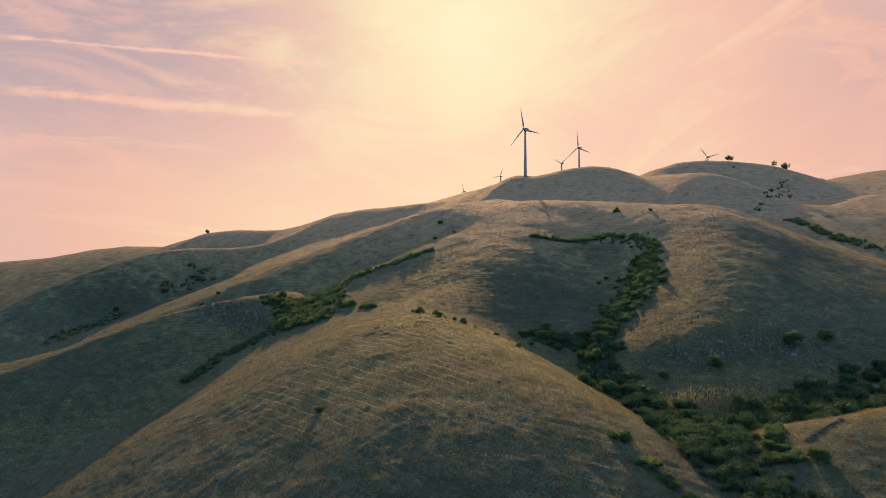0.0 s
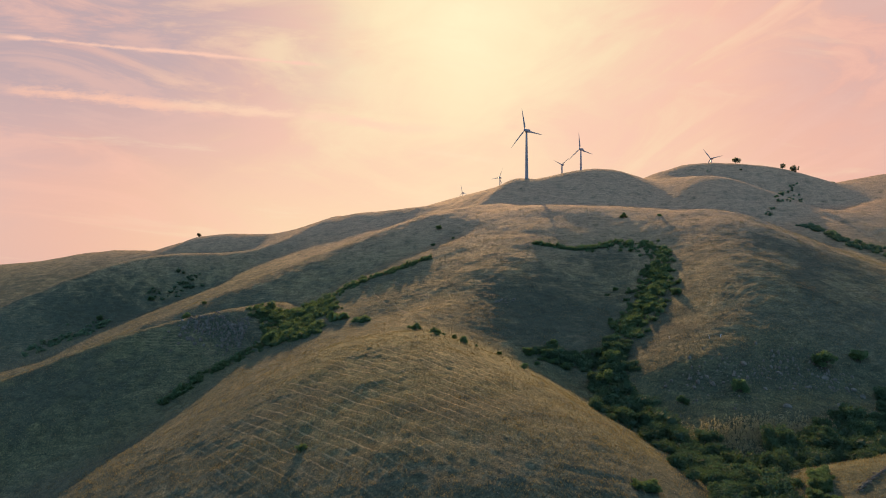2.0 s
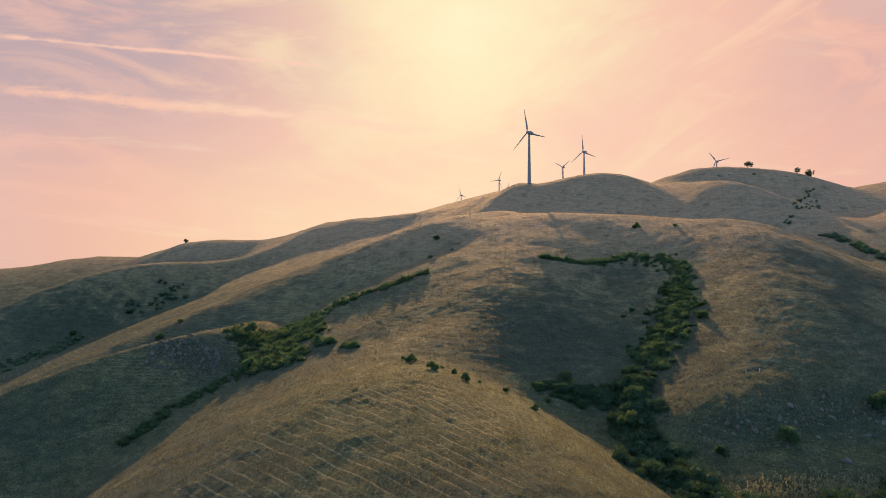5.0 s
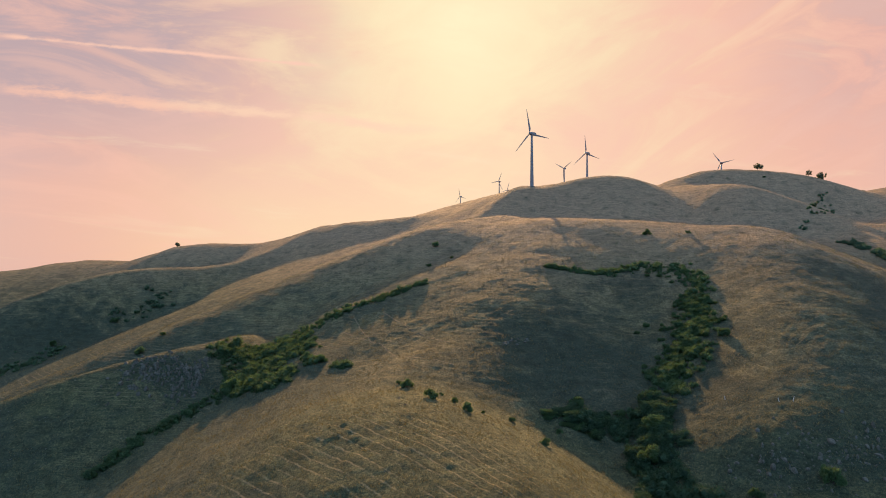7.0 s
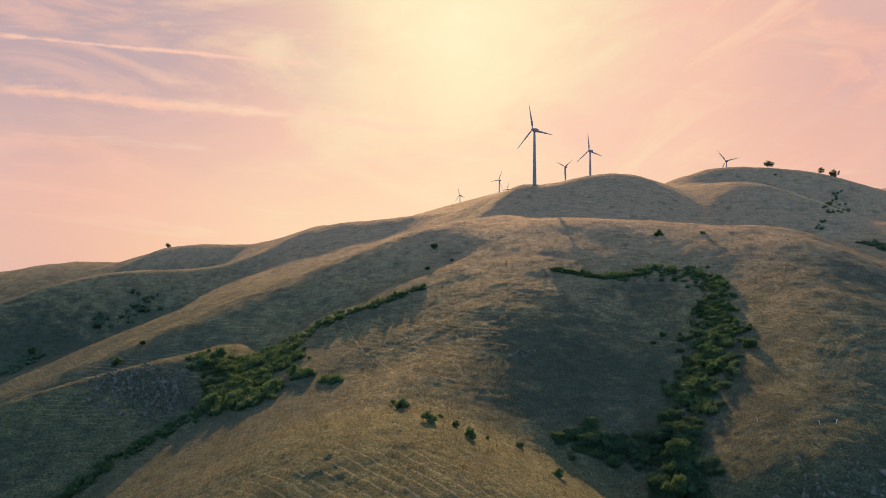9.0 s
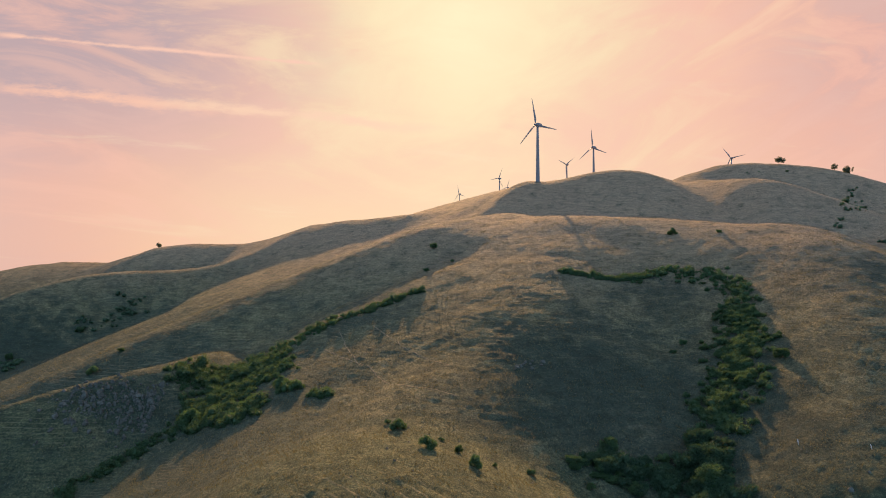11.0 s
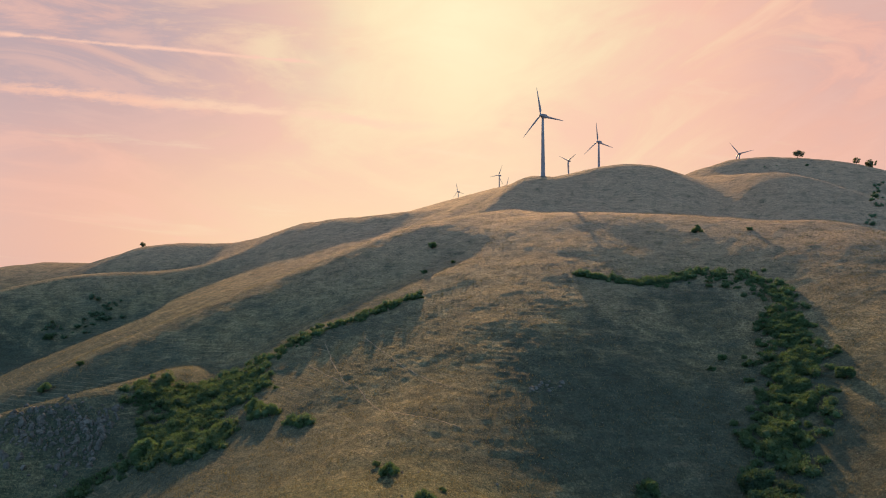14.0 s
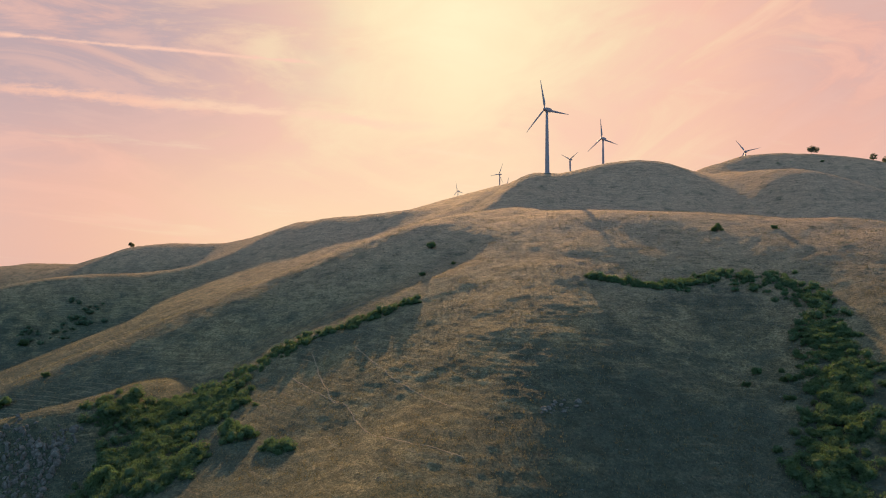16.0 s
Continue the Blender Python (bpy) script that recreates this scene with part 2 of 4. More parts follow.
    h = N.math("ADD", h, N.math("MULTIPLY", N.step(phase, 0.35, 0.65), N.math("MULTIPLY", worn, 0.12)))
    bump(N, bsdf, h, 1.0, 0.8)
    return m


def leaf_material(name, dark, light, glow=0.35):
    """Leaves that let some of the light through."""
    m, N, bsdf, out = material(name, 0.75)
    info = N.add("ShaderNodeObjectInfo").outputs["Random"]
    isl = N.add("ShaderNodeNewGeometry").outputs["Random Per Island"]
    f = N.math("ADD", N.math("MULTIPLY", isl, 0.65), N.math("MULTIPLY", info, 0.35))
    col = N.mix(f, (*dark, 1), (*light, 1))
    N.link(col, bsdf.inputs["Base Color"])
    tr = N.add("ShaderNodeBsdfTranslucent")
    N.link(N.mix(0.5, col, (light[0] * 1.2, light[1] * 1.4, light[2] * 0.9, 1)), tr.inputs[0])
    mx = N.add("ShaderNodeMixShader")
    mx.inputs[0].default_value = glow
    N.link(bsdf.outputs[0], mx.inputs[1]), N.link(tr.outputs[0], mx.inputs[2]), N.link(mx.outputs[0], out.inputs[0])
    return m


def plain_material(name, a, b, scale, rough=0.8, rel=0.0, dist=0.05, metallic=0.0):
    m, N, bsdf, out = material(name, rough)
    pos = N.add("ShaderNodeTexCoord").outputs["Object"]
    n = N.noise(pos, scale, 5.0, 0.62, 0.3)
    isl = N.add("ShaderNodeObjectInfo").outputs["Random"]
    f = N.math("MULTIPLY_ADD", isl, 0.3, N.math("MULTIPLY_ADD", n, 1.6, -0.45), clamp=True)
    N.link(N.mix(f, (*a, 1), (*b, 1)), bsdf.inputs["Base Color"])
    bsdf.inputs["Metallic"].default_value = metallic
    if rel:
        bump(N, bsdf, n, rel, dist)
    return m


GRASS = grass_material()
LEAF = leaf_material("shrub_leaves", (0.028, 0.052, 0.029), (0.118, 0.188, 0.080), 0.46)
# darker, less translucent leaves for the valley's shrubs and scrub
LEAF_VALLEY = leaf_material("valley_leaves", (0.019, 0.038, 0.025), (0.074, 0.128, 0.060), 0.32)
# distance haze is mixed into both greens: skyline trees and far scrub
LEAF_DARK = leaf_material("tree_leaves", (0.060, 0.070, 0.050), (0.17, 0.175, 0.11), 0.5)
LEAF_HAZY = leaf_material("hazy_scrub_leaves", (0.046, 0.080, 0.052), (0.120, 0.185, 0.100), 0.50)
STRAW = leaf_material("straw", (0.080, 0.076, 0.042), (0.235, 0.195, 0.100), 0.38)
REED = leaf_material("reed_plumes", (0.125, 0.118, 0.062), (0.33, 0.285, 0.16), 0.35)
BARK = plain_material("bark", (0.045, 0.034, 0.025), (0.12, 0.095, 0.07), 6.0, 0.9, 0.6)
ROCK = plain_material("limestone", (0.042, 0.041, 0.032), (0.190, 0.172, 0.130), 1.3, 0.9, 0.7, 0.15)
PAINT = plain_material("turbine_paint", (0.21, 0.178, 0.17), (0.28, 0.24, 0.225), 0.5, 0.45, 0.0)
PAINT_GREY = plain_material("turbine_grey", (0.20, 0.20, 0.21), (0.27, 0.27, 0.28), 0.8, 0.5, 0.0)
EARTH = plain_material("trodden_earth", (0.13, 0.105, 0.062), (0.25, 0.20, 0.118), 0.6, 0.95, 0.3, 0.1)
STAKE = plain_material("white_stake", (0.66, 0.66, 0.64), (0.8, 0.8, 0.78), 5.0, 0.6)


# ---- the shape of the land ----
# Each ridge: the run of its crest (x, y, z), the fall to either side of it and the roundness of its back.
RIDGES = []
# near spur
RIDGES.append(([(-36.0, 350.0, -21.5), (-26.0, 316.0, -22.8), (-9.5, 276.1, -19.5), (14.6, 215.6, -29.5), (24.0, 185.0, -39.9), (25.0, 140.0, -58.1), (25.0, 60.0, -85.0), (20.0, -200.0, -130.0)],
               (0.71, 0.56, 37.2)))
# neck between the near spur and the middle spur
RIDGES.append(([(14.0, 368.0, -12.0), (-3.0, 345.0, -12.5), (-8.0, 318.0, -18.5), (-7.0, 292.0, -22.5)],
               (0.52, 0.60, 16.0)))
# low spur by the wall
RIDGES.append(([(420.0, 215.0, 5.0), (221.3, 211.4, -30.3), (127.4, 186.4, -39.6), (99.5, 178.1, -46.2), (85.0, 120.0, -75.0), (80.0, -100.0, -120.0)],
               (0.35, 0.43, 9.0)))
# right dome
RIDGES.append(([(189.6, 478.7, 49.0), (173.5, 425.4, 28.0), (158.2, 370.9, 10.0), (129.1, 312.4, -15.1), (120.0, 299.0, -21.5), (113.0, 284.0, -33.0), (109.0, 268.0, -43.0), (104.0, 250.0, -51.0)],
               (0.64, 0.59, 31.5)))
# right dome's far shoulder
RIDGES.append(([(179.5, 481.8, 43.8), (204.3, 450.8, 29.0), (234.6, 416.5, 13.2), (283.1, 368.3, -4.2), (340.0, 320.0, -20.0), (420.0, 250.0, -40.0)],
               (0.40, 0.42, 19.6)))
# middle spur
RIDGES.append(([(86.0, 668.0, 72.0), (86.0, 645.0, 60.0), (86.0, 600.2, 52.0), (81.5, 535.8, 51.2), (48.4, 448.6, 22.0), (30.0, 401.2, 2.3), (12.0, 366.5, -11.0)],
               (0.7, 0.77, 58.6)))
# brow of the middle dome
RIDGES.append(([(79.7, 550.1, 59.2), (135.9, 521.2, 55.7), (181.5, 492.1, 48.7)],
               (0.42, 0.51, 27.9)))
# left spur
RIDGES.append(([(47.4, 581.8, 64.8), (-0.4, 551.6, 54.3), (-62.0, 523.4, 28.0), (-106.3, 490.5, 7.5), (-160.0, 447.7, -19.1), (-231.0, 410.0, -47.2), (-330.0, 331.9, -68.9), (-500.0, 200.0, -110.0)],
               (0.67, 0.56, 26.7)))
# rocky knoll
RIDGES.append(([(-98.0, 416.0, -9.0), (-112.0, 386.0, -12.2), (-158.0, 358.0, -24.3), (-224.4, 329.3, -51.4), (-320.0, 280.0, -76.0), (-480.0, 180.0, -110.0)],
               (0.73, 0.61, 4.5)))
# head of the straight gully
RIDGES.append(([(58.0, 560.0, 58.0), (38.0, 530.0, 47.0), (20.0, 504.0, 33.0)],
               (0.42, 0.42, 24.0)))
# apron of the hollow
RIDGES.append(([(12.0, 398.0, -2.0), (-25.0, 388.0, -10.0), (-55.0, 374.0, -20.5), (-74.0, 368.0, -30.0)],
               (0.55, 0.45, 14.0)))
# western skyline
RIDGES.append(([(79.0, 703.8, 104.3), (32.7, 733.1, 84.0), (-44.8, 738.8, 74.8), (-113.1, 772.6, 69.9), (-202.2, 840.5, 54.5), (-294.7, 844.3, 51.6), (-411.5, 901.8, 18.0)],
               (0.58, 0.42, 15.2)))
# western spur
RIDGES.append(([(-119.0, 784.8, 70.5), (-190.3, 697.8, 29.8), (-274.3, 634.7, 21.2), (-329.9, 564.0, -9.9), (-400.3, 499.9, -56.2), (-520.0, 420.0, -65.0), (-700.0, 300.0, -110.0)],
               (0.67, 0.55, 5.3)))
# far western hill
RIDGES.append(([(-309.0, 860.6, 28.5), (-423.3, 888.6, 34.1), (-517.9, 882.4, 17.8), (-640.0, 820.0, -20.0)],
               (0.36, 0.35, 28.2)))
# farthest western hill
RIDGES.append(([(-309.9, 1001.2, 37.5), (-560.9, 1009.1, 24.7), (-760.8, 1078.7, 11.0), (-1000.0, 1100.0, -10.0)],
               (0.35, 0.35, 49.7)))
# turbine hill
RIDGES.append(([(89.0, 695.6, 96.3), (132.5, 711.4, 110.4), (175.2, 713.9, 114.8), (223.5, 740.5, 102.1)],
               (0.42, 0.66, 20.0)))
# eastern skyline
RIDGES.append(([(226.8, 747.2, 103.9), (284.9, 771.9, 130.2), (345.3, 747.1, 124.9), (372.2, 729.4, 114.7), (425.0, 722.0, 98.0)],
               (0.40, 0.70, 19.9)))
# eastern spur
RIDGES.append(([(244.8, 725.3, 106.3), (264.2, 673.2, 102.6), (282.9, 647.9, 91.0), (320.6, 608.3, 66.8), (330.0, 570.0, 56.0)],
               (0.62, 0.62, 16.0)))
# far eastern hill
RIDGES.append(([(420.0, 760.0, 95.0), (506.0, 755.6, 116.3), (620.0, 740.0, 118.0), (900.0, 760.0, 140.0)],
               (0.38, 0.39, 39.5)))
# far eastern spur
RIDGES.append(([(620.0, 640.0, 95.0), (480.2, 600.3, 78.0), (400.2, 604.3, 71.0), (341.6, 573.0, 53.2), (290.3, 557.0, 44.7)],
               (0.39, 0.36, 25.0)))
# plateau behind the turbine hill
RIDGES.append(([(150.0, 790.3, 84.5), (188.6, 939.4, 137.3), (262.0, 1452.0, 188.0), (150.0, 1580.0, 178.0), (60.0, 1875.0, 178.0), (203.0, 2000.0, 212.0)],
               (0.35, 0.38, 118.9)))
# plateau behind the eastern hill
RIDGES.append(([(330.7, 797.4, 90.3), (495.0, 1209.0, 162.0), (700.0, 1500.0, 160.0)],
               (0.33, 0.33, 119.2)))
# Each gully: its bed (x, y), depth and half width.
GULLIES = [
    ([(8, 490), (-30, 470), (-70, 456), (-90, 412), (-104, 352)], 3.6, 13.0),
    ([(84, 264), (110, 260), (136, 262), (168, 268)], 5.0, 13.0),
    ([(-215, 610), (-276, 548), (-340, 490)], 7.0, 24.0),
]


def vnoise(x, y, size, seed):
    """Smooth value noise from -1 to 1 with cells of that size."""
    x, y = x / size + seed * 17.31, y / size - seed * 9.73
    ix, iy = np.floor(x), np.floor(y)
    fx, fy = x - ix, y - iy
    fx, fy = fx * fx * (3 - 2 * fx), fy * fy * (3 - 2 * fy)

    def h(a, b):
        s = np.sin(a * 127.1 + b * 311.7 + seed * 74.7) * 43758.5453
        return (s - np.floor(s)) * 2 - 1
    return (h(ix, iy) * (1 - fx) + h(ix + 1, iy) * fx) * (1 - fy) + (h(ix, iy + 1) * (1 - fx) + h(ix + 1, iy + 1) * fx) * fy


def along(nodes, x, y):
    """Distance to a line through nodes."""
    best = None
    for p, q in zip(nodes[:-1], nodes[1:]):
        ex, ey = q[0] - p[0], q[1] - p[1]
        s = np.clip(((x - p[0]) * ex + (y - p[1]) * ey) / (ex * ex + ey * ey), 0, 1)
        d = np.hypot(x - p[0] - s * ex, y - p[1] - s * ey)
        best = d if best is None else np.minimum(best, d)
    return best


def ridge_height(nodes, fall_left, fall_right, back, x, y):
    best = None
    for p, q in zip(nodes[:-1], nodes[1:]):
        ex, ey = q[0] - p[0], q[1] - p[1]
        l2 = ex * ex + ey * ey
        s = np.clip(((x - p[0]) * ex + (y - p[1]) * ey) / l2, 0, 1)
        dx, dy = x - p[0] - s * ex, y - p[1] - s * ey
        d2 = dx * dx + dy * dy
        m = np.clip((ex * dy - ey * dx) / math.sqrt(l2) / (np.sqrt(d2) + 1e-6), -1, 1) * 0.5 + 0.5
        h = p[2] + s * (q[2] - p[2]) - (fall_left * m + fall_right * (1 - m)) * (np.sqrt(d2 + back * back) - back)
        best = h if best is None else np.maximum(best, h)
    return best


def rounded(nodes, k=3):
    """The same crest with its corners rounded: a spline through the nodes."""
    n = [Vector(p) for p in nodes]
    n = [n[0] * 2 - n[1], *n, n[-1] * 2 - n[-2]]
    out = []
    for a, b, c, d in zip(n[:-3], n[1:-2], n[2:-1], n[3:]):
        for i in range(k):
            t = i / k
            out.append(0.5 * (2 * b + (c - a) * t + (2 * a - 5 * b + 4 * c - d) * t * t + (3 * b - a - 3 * c + d) * t ** 3))
    return out + [n[-2]]


CRESTS = [(rounded(nodes), falls) for nodes, falls in RIDGES]


def raw_land(x, y):
    """Height of the hills without their small relief."""
    x, y = np.asarray(x, float), np.asarray(y, float)
    hs = np.stack([ridge_height(nodes, *falls, x, y) for nodes, falls in CRESTS])
    top = hs.max(0)
    z = top + 3.0 * np.log(np.exp(np.maximum((hs - top) / 3.0, -30)).sum(0))
    for bed, depth, half in GULLIES:
        z = z - depth * np.exp(-(along(bed, x, y) / half) ** 2)
    floor_z = -95 + 0.02 * np.abs(x)
    return np.maximum(z, floor_z) + 6 * np.log1p(np.exp(-np.abs(z - floor_z) / 6))


class Weathered:
    """The hills again, with creases worn off: a cubic spline over a smoothed grid."""
    x0, y0, h = -760.0, 60.0, 4.0

    def __init__(self):
        gx, gy = np.arange(self.x0, 800, self.h), np.arange(self.y0, 1180, self.h)
        z = raw_land(*np.meshgrid(gx, gy))
        for _ in range(2):
            for axis in (0, 1):
                q = np.pad(z, [(1, 1) if a == axis else (0, 0) for a in (0, 1)], mode="edge")
                z = 0.25 * np.take(q, range(z.shape[axis]), axis) + 0.5 * z + 0.25 * np.take(q, range(2, z.shape[axis] + 2), axis)
        self.z = z

    def __call__(self, x, y):
        x, y = np.asarray(x, float), np.asarray(y, float)
        fx, fy = (x - self.x0) / self.h, (y - self.y0) / self.h
        ny, nx = self.z.shape
        inside = np.clip(np.minimum(np.minimum(fx - 3, nx - 5 - fx), np.minimum(fy - 3, ny - 5 - fy)) / 10, 0, 1)
        ix, iy = np.clip(np.floor(fx).astype(int), 1, nx - 3), np.clip(np.floor(fy).astype(int), 1, ny - 3)
        tx, ty = np.clip(fx - ix, 0, 1), np.clip(fy - iy, 0, 1)

        def w(t):
            return ((1 - t) ** 3 / 6, (3 * t ** 3 - 6 * t * t + 4) / 6, (-3 * t ** 3 + 3 * t * t + 3 * t + 1) / 6, t ** 3 / 6)
        out = 0.0
        for j, b in enumerate(w(ty)):
            for i, a in enumerate(w(tx)):
                out = out + a * b * self.z[iy + j - 1, ix + i - 1]
        if np.all(inside >= 1):
            return out
        return out * inside + raw_land(x, y) * (1 - inside)


land = Weathered()


def relief(x, y, z):
    """Hummocks, rills and trodden terraces on the slopes."""
    r = 0.6 * vnoise(x, y, 38, 1) + 0.25 * vnoise(x, y, 15, 2) + 0.20 * vnoise(x, y, 6.5, 3) + 0.17 * vnoise(x, y, 2.6, 4)
    wob = 0.9 * vnoise(x, y, 34, 5) + 0.3 * vnoise(x, y, 11, 6)
    ph = (z + (0.03 + 0.19 * np.clip((345 - y) / 45, 0, 1)) * x + wob) / 1.25
    ph = ph - np.floor(ph)
    step = np.where(ph < 0.75, ph / 0.75, (1 - ph) / 0.25) - 0.5
    worn = np.clip(vnoise(x, y, 55, 7) * 0.9 + 0.55, 0, 1)
    tussock = np.clip((335 - y) / 30, 0, 1) * np.clip(0.6 + 0.8 * vnoise(x, y, 24, 8), 0, 1)
    return r + 0.17 * step * worn + 0.20 * tussock * vnoise(x, y, 1.7, 9)


def ground(x, y):
    z = land(x, y)
    return z + relief(np.asarray(x, float), np.asarray(y, float), z)


def spread(lo, a, b, hi, fine, grow, cap):
    """Grid lines, fine from a to b and wider outwards to lo and hi."""
    mid = list(np.arange(a, b, fine))
    up, s = [b], fine
    while up[-1] < hi:
        s = min(s * grow, cap)
        up.append(up[-1] + s)
    down, s = [a], fine
    while down[-1] > lo:
        s = min(s * grow, cap)
        down.append(down[-1] - s)
    return np.array(down[:0:-1] + mid + up)


def grid_mesh(name, gx, gy, gz):
    nx, ny = len(gx), len(gy)
    X, Y = np.meshgrid(gx, gy)
    co = np.stack([X, Y, gz], -1).reshape(-1, 3)
    i = (np.arange(ny - 1)[:, None] * nx + np.arange(nx - 1)[None, :]).reshape(-1)
    quads = np.stack([i, i + 1, i + nx + 1, i + nx], 1)
    return poly_mesh(name, co, quads, True)


def poly_mesh(name, co, faces, smooth=False):
    """A mesh from arrays of corners and of faces with as many corners each."""
    k = faces.shape[1]
    me = bpy.data.meshes.new(name)
    me.vertices.add(len(co)), me.loops.add(faces.size), me.polygons.add(len(faces))
    me.vertices.foreach_set("co", np.ascontiguousarray(co, dtype=np.float32).ravel())
    me.loops.foreach_set("vertex_index", np.ascontiguousarray(faces, dtype=np.int32).ravel())
    me.polygons.foreach_set("loop_start", np.arange(0, faces.size, k, dtype=np.int32))
    me.polygons.foreach_set("use_smooth", np.full(len(faces), smooth))
    me.update(calc_edges=True)
    return me


def build_ground():
    gx = spread(-4200, -135, 165, 4200, 0.85, 1.022, 90)
    gy = spread(-900, 150, 400, 4600, 0.7, 1.016, 90)
    X, Y = np.meshgrid(gx, gy)
    Z = land(X, Y)
    Z = Z + relief(X, Y, Z)
    ob = new("ground", grid_mesh("ground", gx, gy, Z))
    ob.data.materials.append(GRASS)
    tagged(ob, "dry golden grassland rolling over steep bare hills", "ground", kind="structure")


build_ground()


def trodden_path(nodes, width):
    """A narrow bare path worn into the slope, uneven in width."""
    gen = np.random.default_rng(len(nodes) * 31 + int(abs(nodes[0][0])))
    n = [Vector((x, y, 0)) for x, y in nodes]
    line = rounded(n, 14)
    co, quads = [], []
    for i, p in enumerate(line):
        a, b = line[max(i - 1, 0)], line[min(i + 1, len(line) - 1)]
        side = Vector((a.y - b.y, b.x - a.x, 0)).normalized()
        drift, half = 0.12 * gen.normal(), width * (0.25 + 0.3 * gen.random())
        for k in (-1.0, -0.4, 0.4, 1.0):
            x, y = p.x + side.x * (drift + k * half), p.y + side.y * (drift + k * half)
            co.append((x, y, float(ground(x, y)) + (0.05 if abs(k) < 0.9 else -0.10)))
        if i:
            quads += [[4 * i - 4 + k, 4 * i - 3 + k, 4 * i + 1 + k, 4 * i + k] for k in range(3)]
    ob = new("footpath", poly_mesh("footpath", np.array(co), np.array(quads), True))
    ob.data.materials.append(EARTH)
    tagged(ob, "narrow bare path trodden across a grassy slope", "path", kind="structure")


for nodes in ([(-43, 416), (-31, 379), (-26, 373), (-21, 361), (-15, 348), (-6, 338), (6, 332)], [(-47, 402), (-35, 383), (-28, 375)],
              [(-28, 414), (-16, 389), (-11, 379), (4, 356)]):
    trodden_path(nodes, 0.75)


# ---- helpers for things ----
def part(name, mesh, mat, parent, label=""):
    """One mesh, from a bmesh or ready made, as a part of a thing."""
    if isinstance(mesh, bmesh.types.BMesh):
        me = bpy.data.meshes.new(name)
        mesh.to_mesh(me)
        mesh.free()
    else:
        me = mesh
    if not me.materials:
        me.materials.append(mat)
    ob = new(name, me)
    ob.parent = parent
    if label:
        ob["label"] = label
    return ob


def loft(rings, closed_ends=True, smooth=True):
    """A skin over rings of points."""
    bm = bmesh.new()
    vs = [[bm.verts.new(p) for p in ring] for ring in rings]
    n = len(vs[0])
    for a, b in zip(vs[:-1], vs[1:]):
        for i in range(n):
            f = bm.faces.new((a[i], a[(i + 1) % n], b[(i + 1) % n], b[i]))
            f.smooth = smooth
    if closed_ends:
        bm.faces.new(vs[0][::-1]), bm.faces.new(vs[-1])
    bmesh.ops.recalc_face_normals(bm, faces=bm.faces)
    return bm


def circle(r, z, n=20, sx=1.0, sy=1.0):
    return [(r * sx * math.cos(2 * math.pi * i / n), r * sy * math.sin(2 * math.pi * i / n), z) for i in range(n)]


# ---- wind turbines ----
def blade_rings(length):
    """A blade along +Z, its chord across X, twisted and tapered."""
    rings = []
    for f, chord, thick, twist in ((0.0, 0.9, 0.9, 0), (0.06, 0.95, 0.85, 4), (0.14, 1.9, 0.5, 14), (0.22, 2.0, 0.36, 12),
                                   (0.4, 1.6, 0.25, 8), (0.65, 1.1, 0.16, 4), (0.88, 0.65, 0.09, 1), (0.98, 0.3, 0.05, 0), (1.0, 0.08, 0.03, 0)):
        a = radians(twist)
        ring = []
        for i in range(12):
            t = 2 * math.pi * i / 12
            x = chord * (0.5 * math.cos(t) + (0.18 if f > 0.1 else 0.0))
            y = thick * 0.5 * math.sin(t) * (1 + 0.35 * math.cos(t + math.pi) * (f > 0.1))
            ring.append((x * math.cos(a) - y * math.sin(a), x * math.sin(a) + y * math.cos(a), f * length))
        rings.append(ring)
    return rings


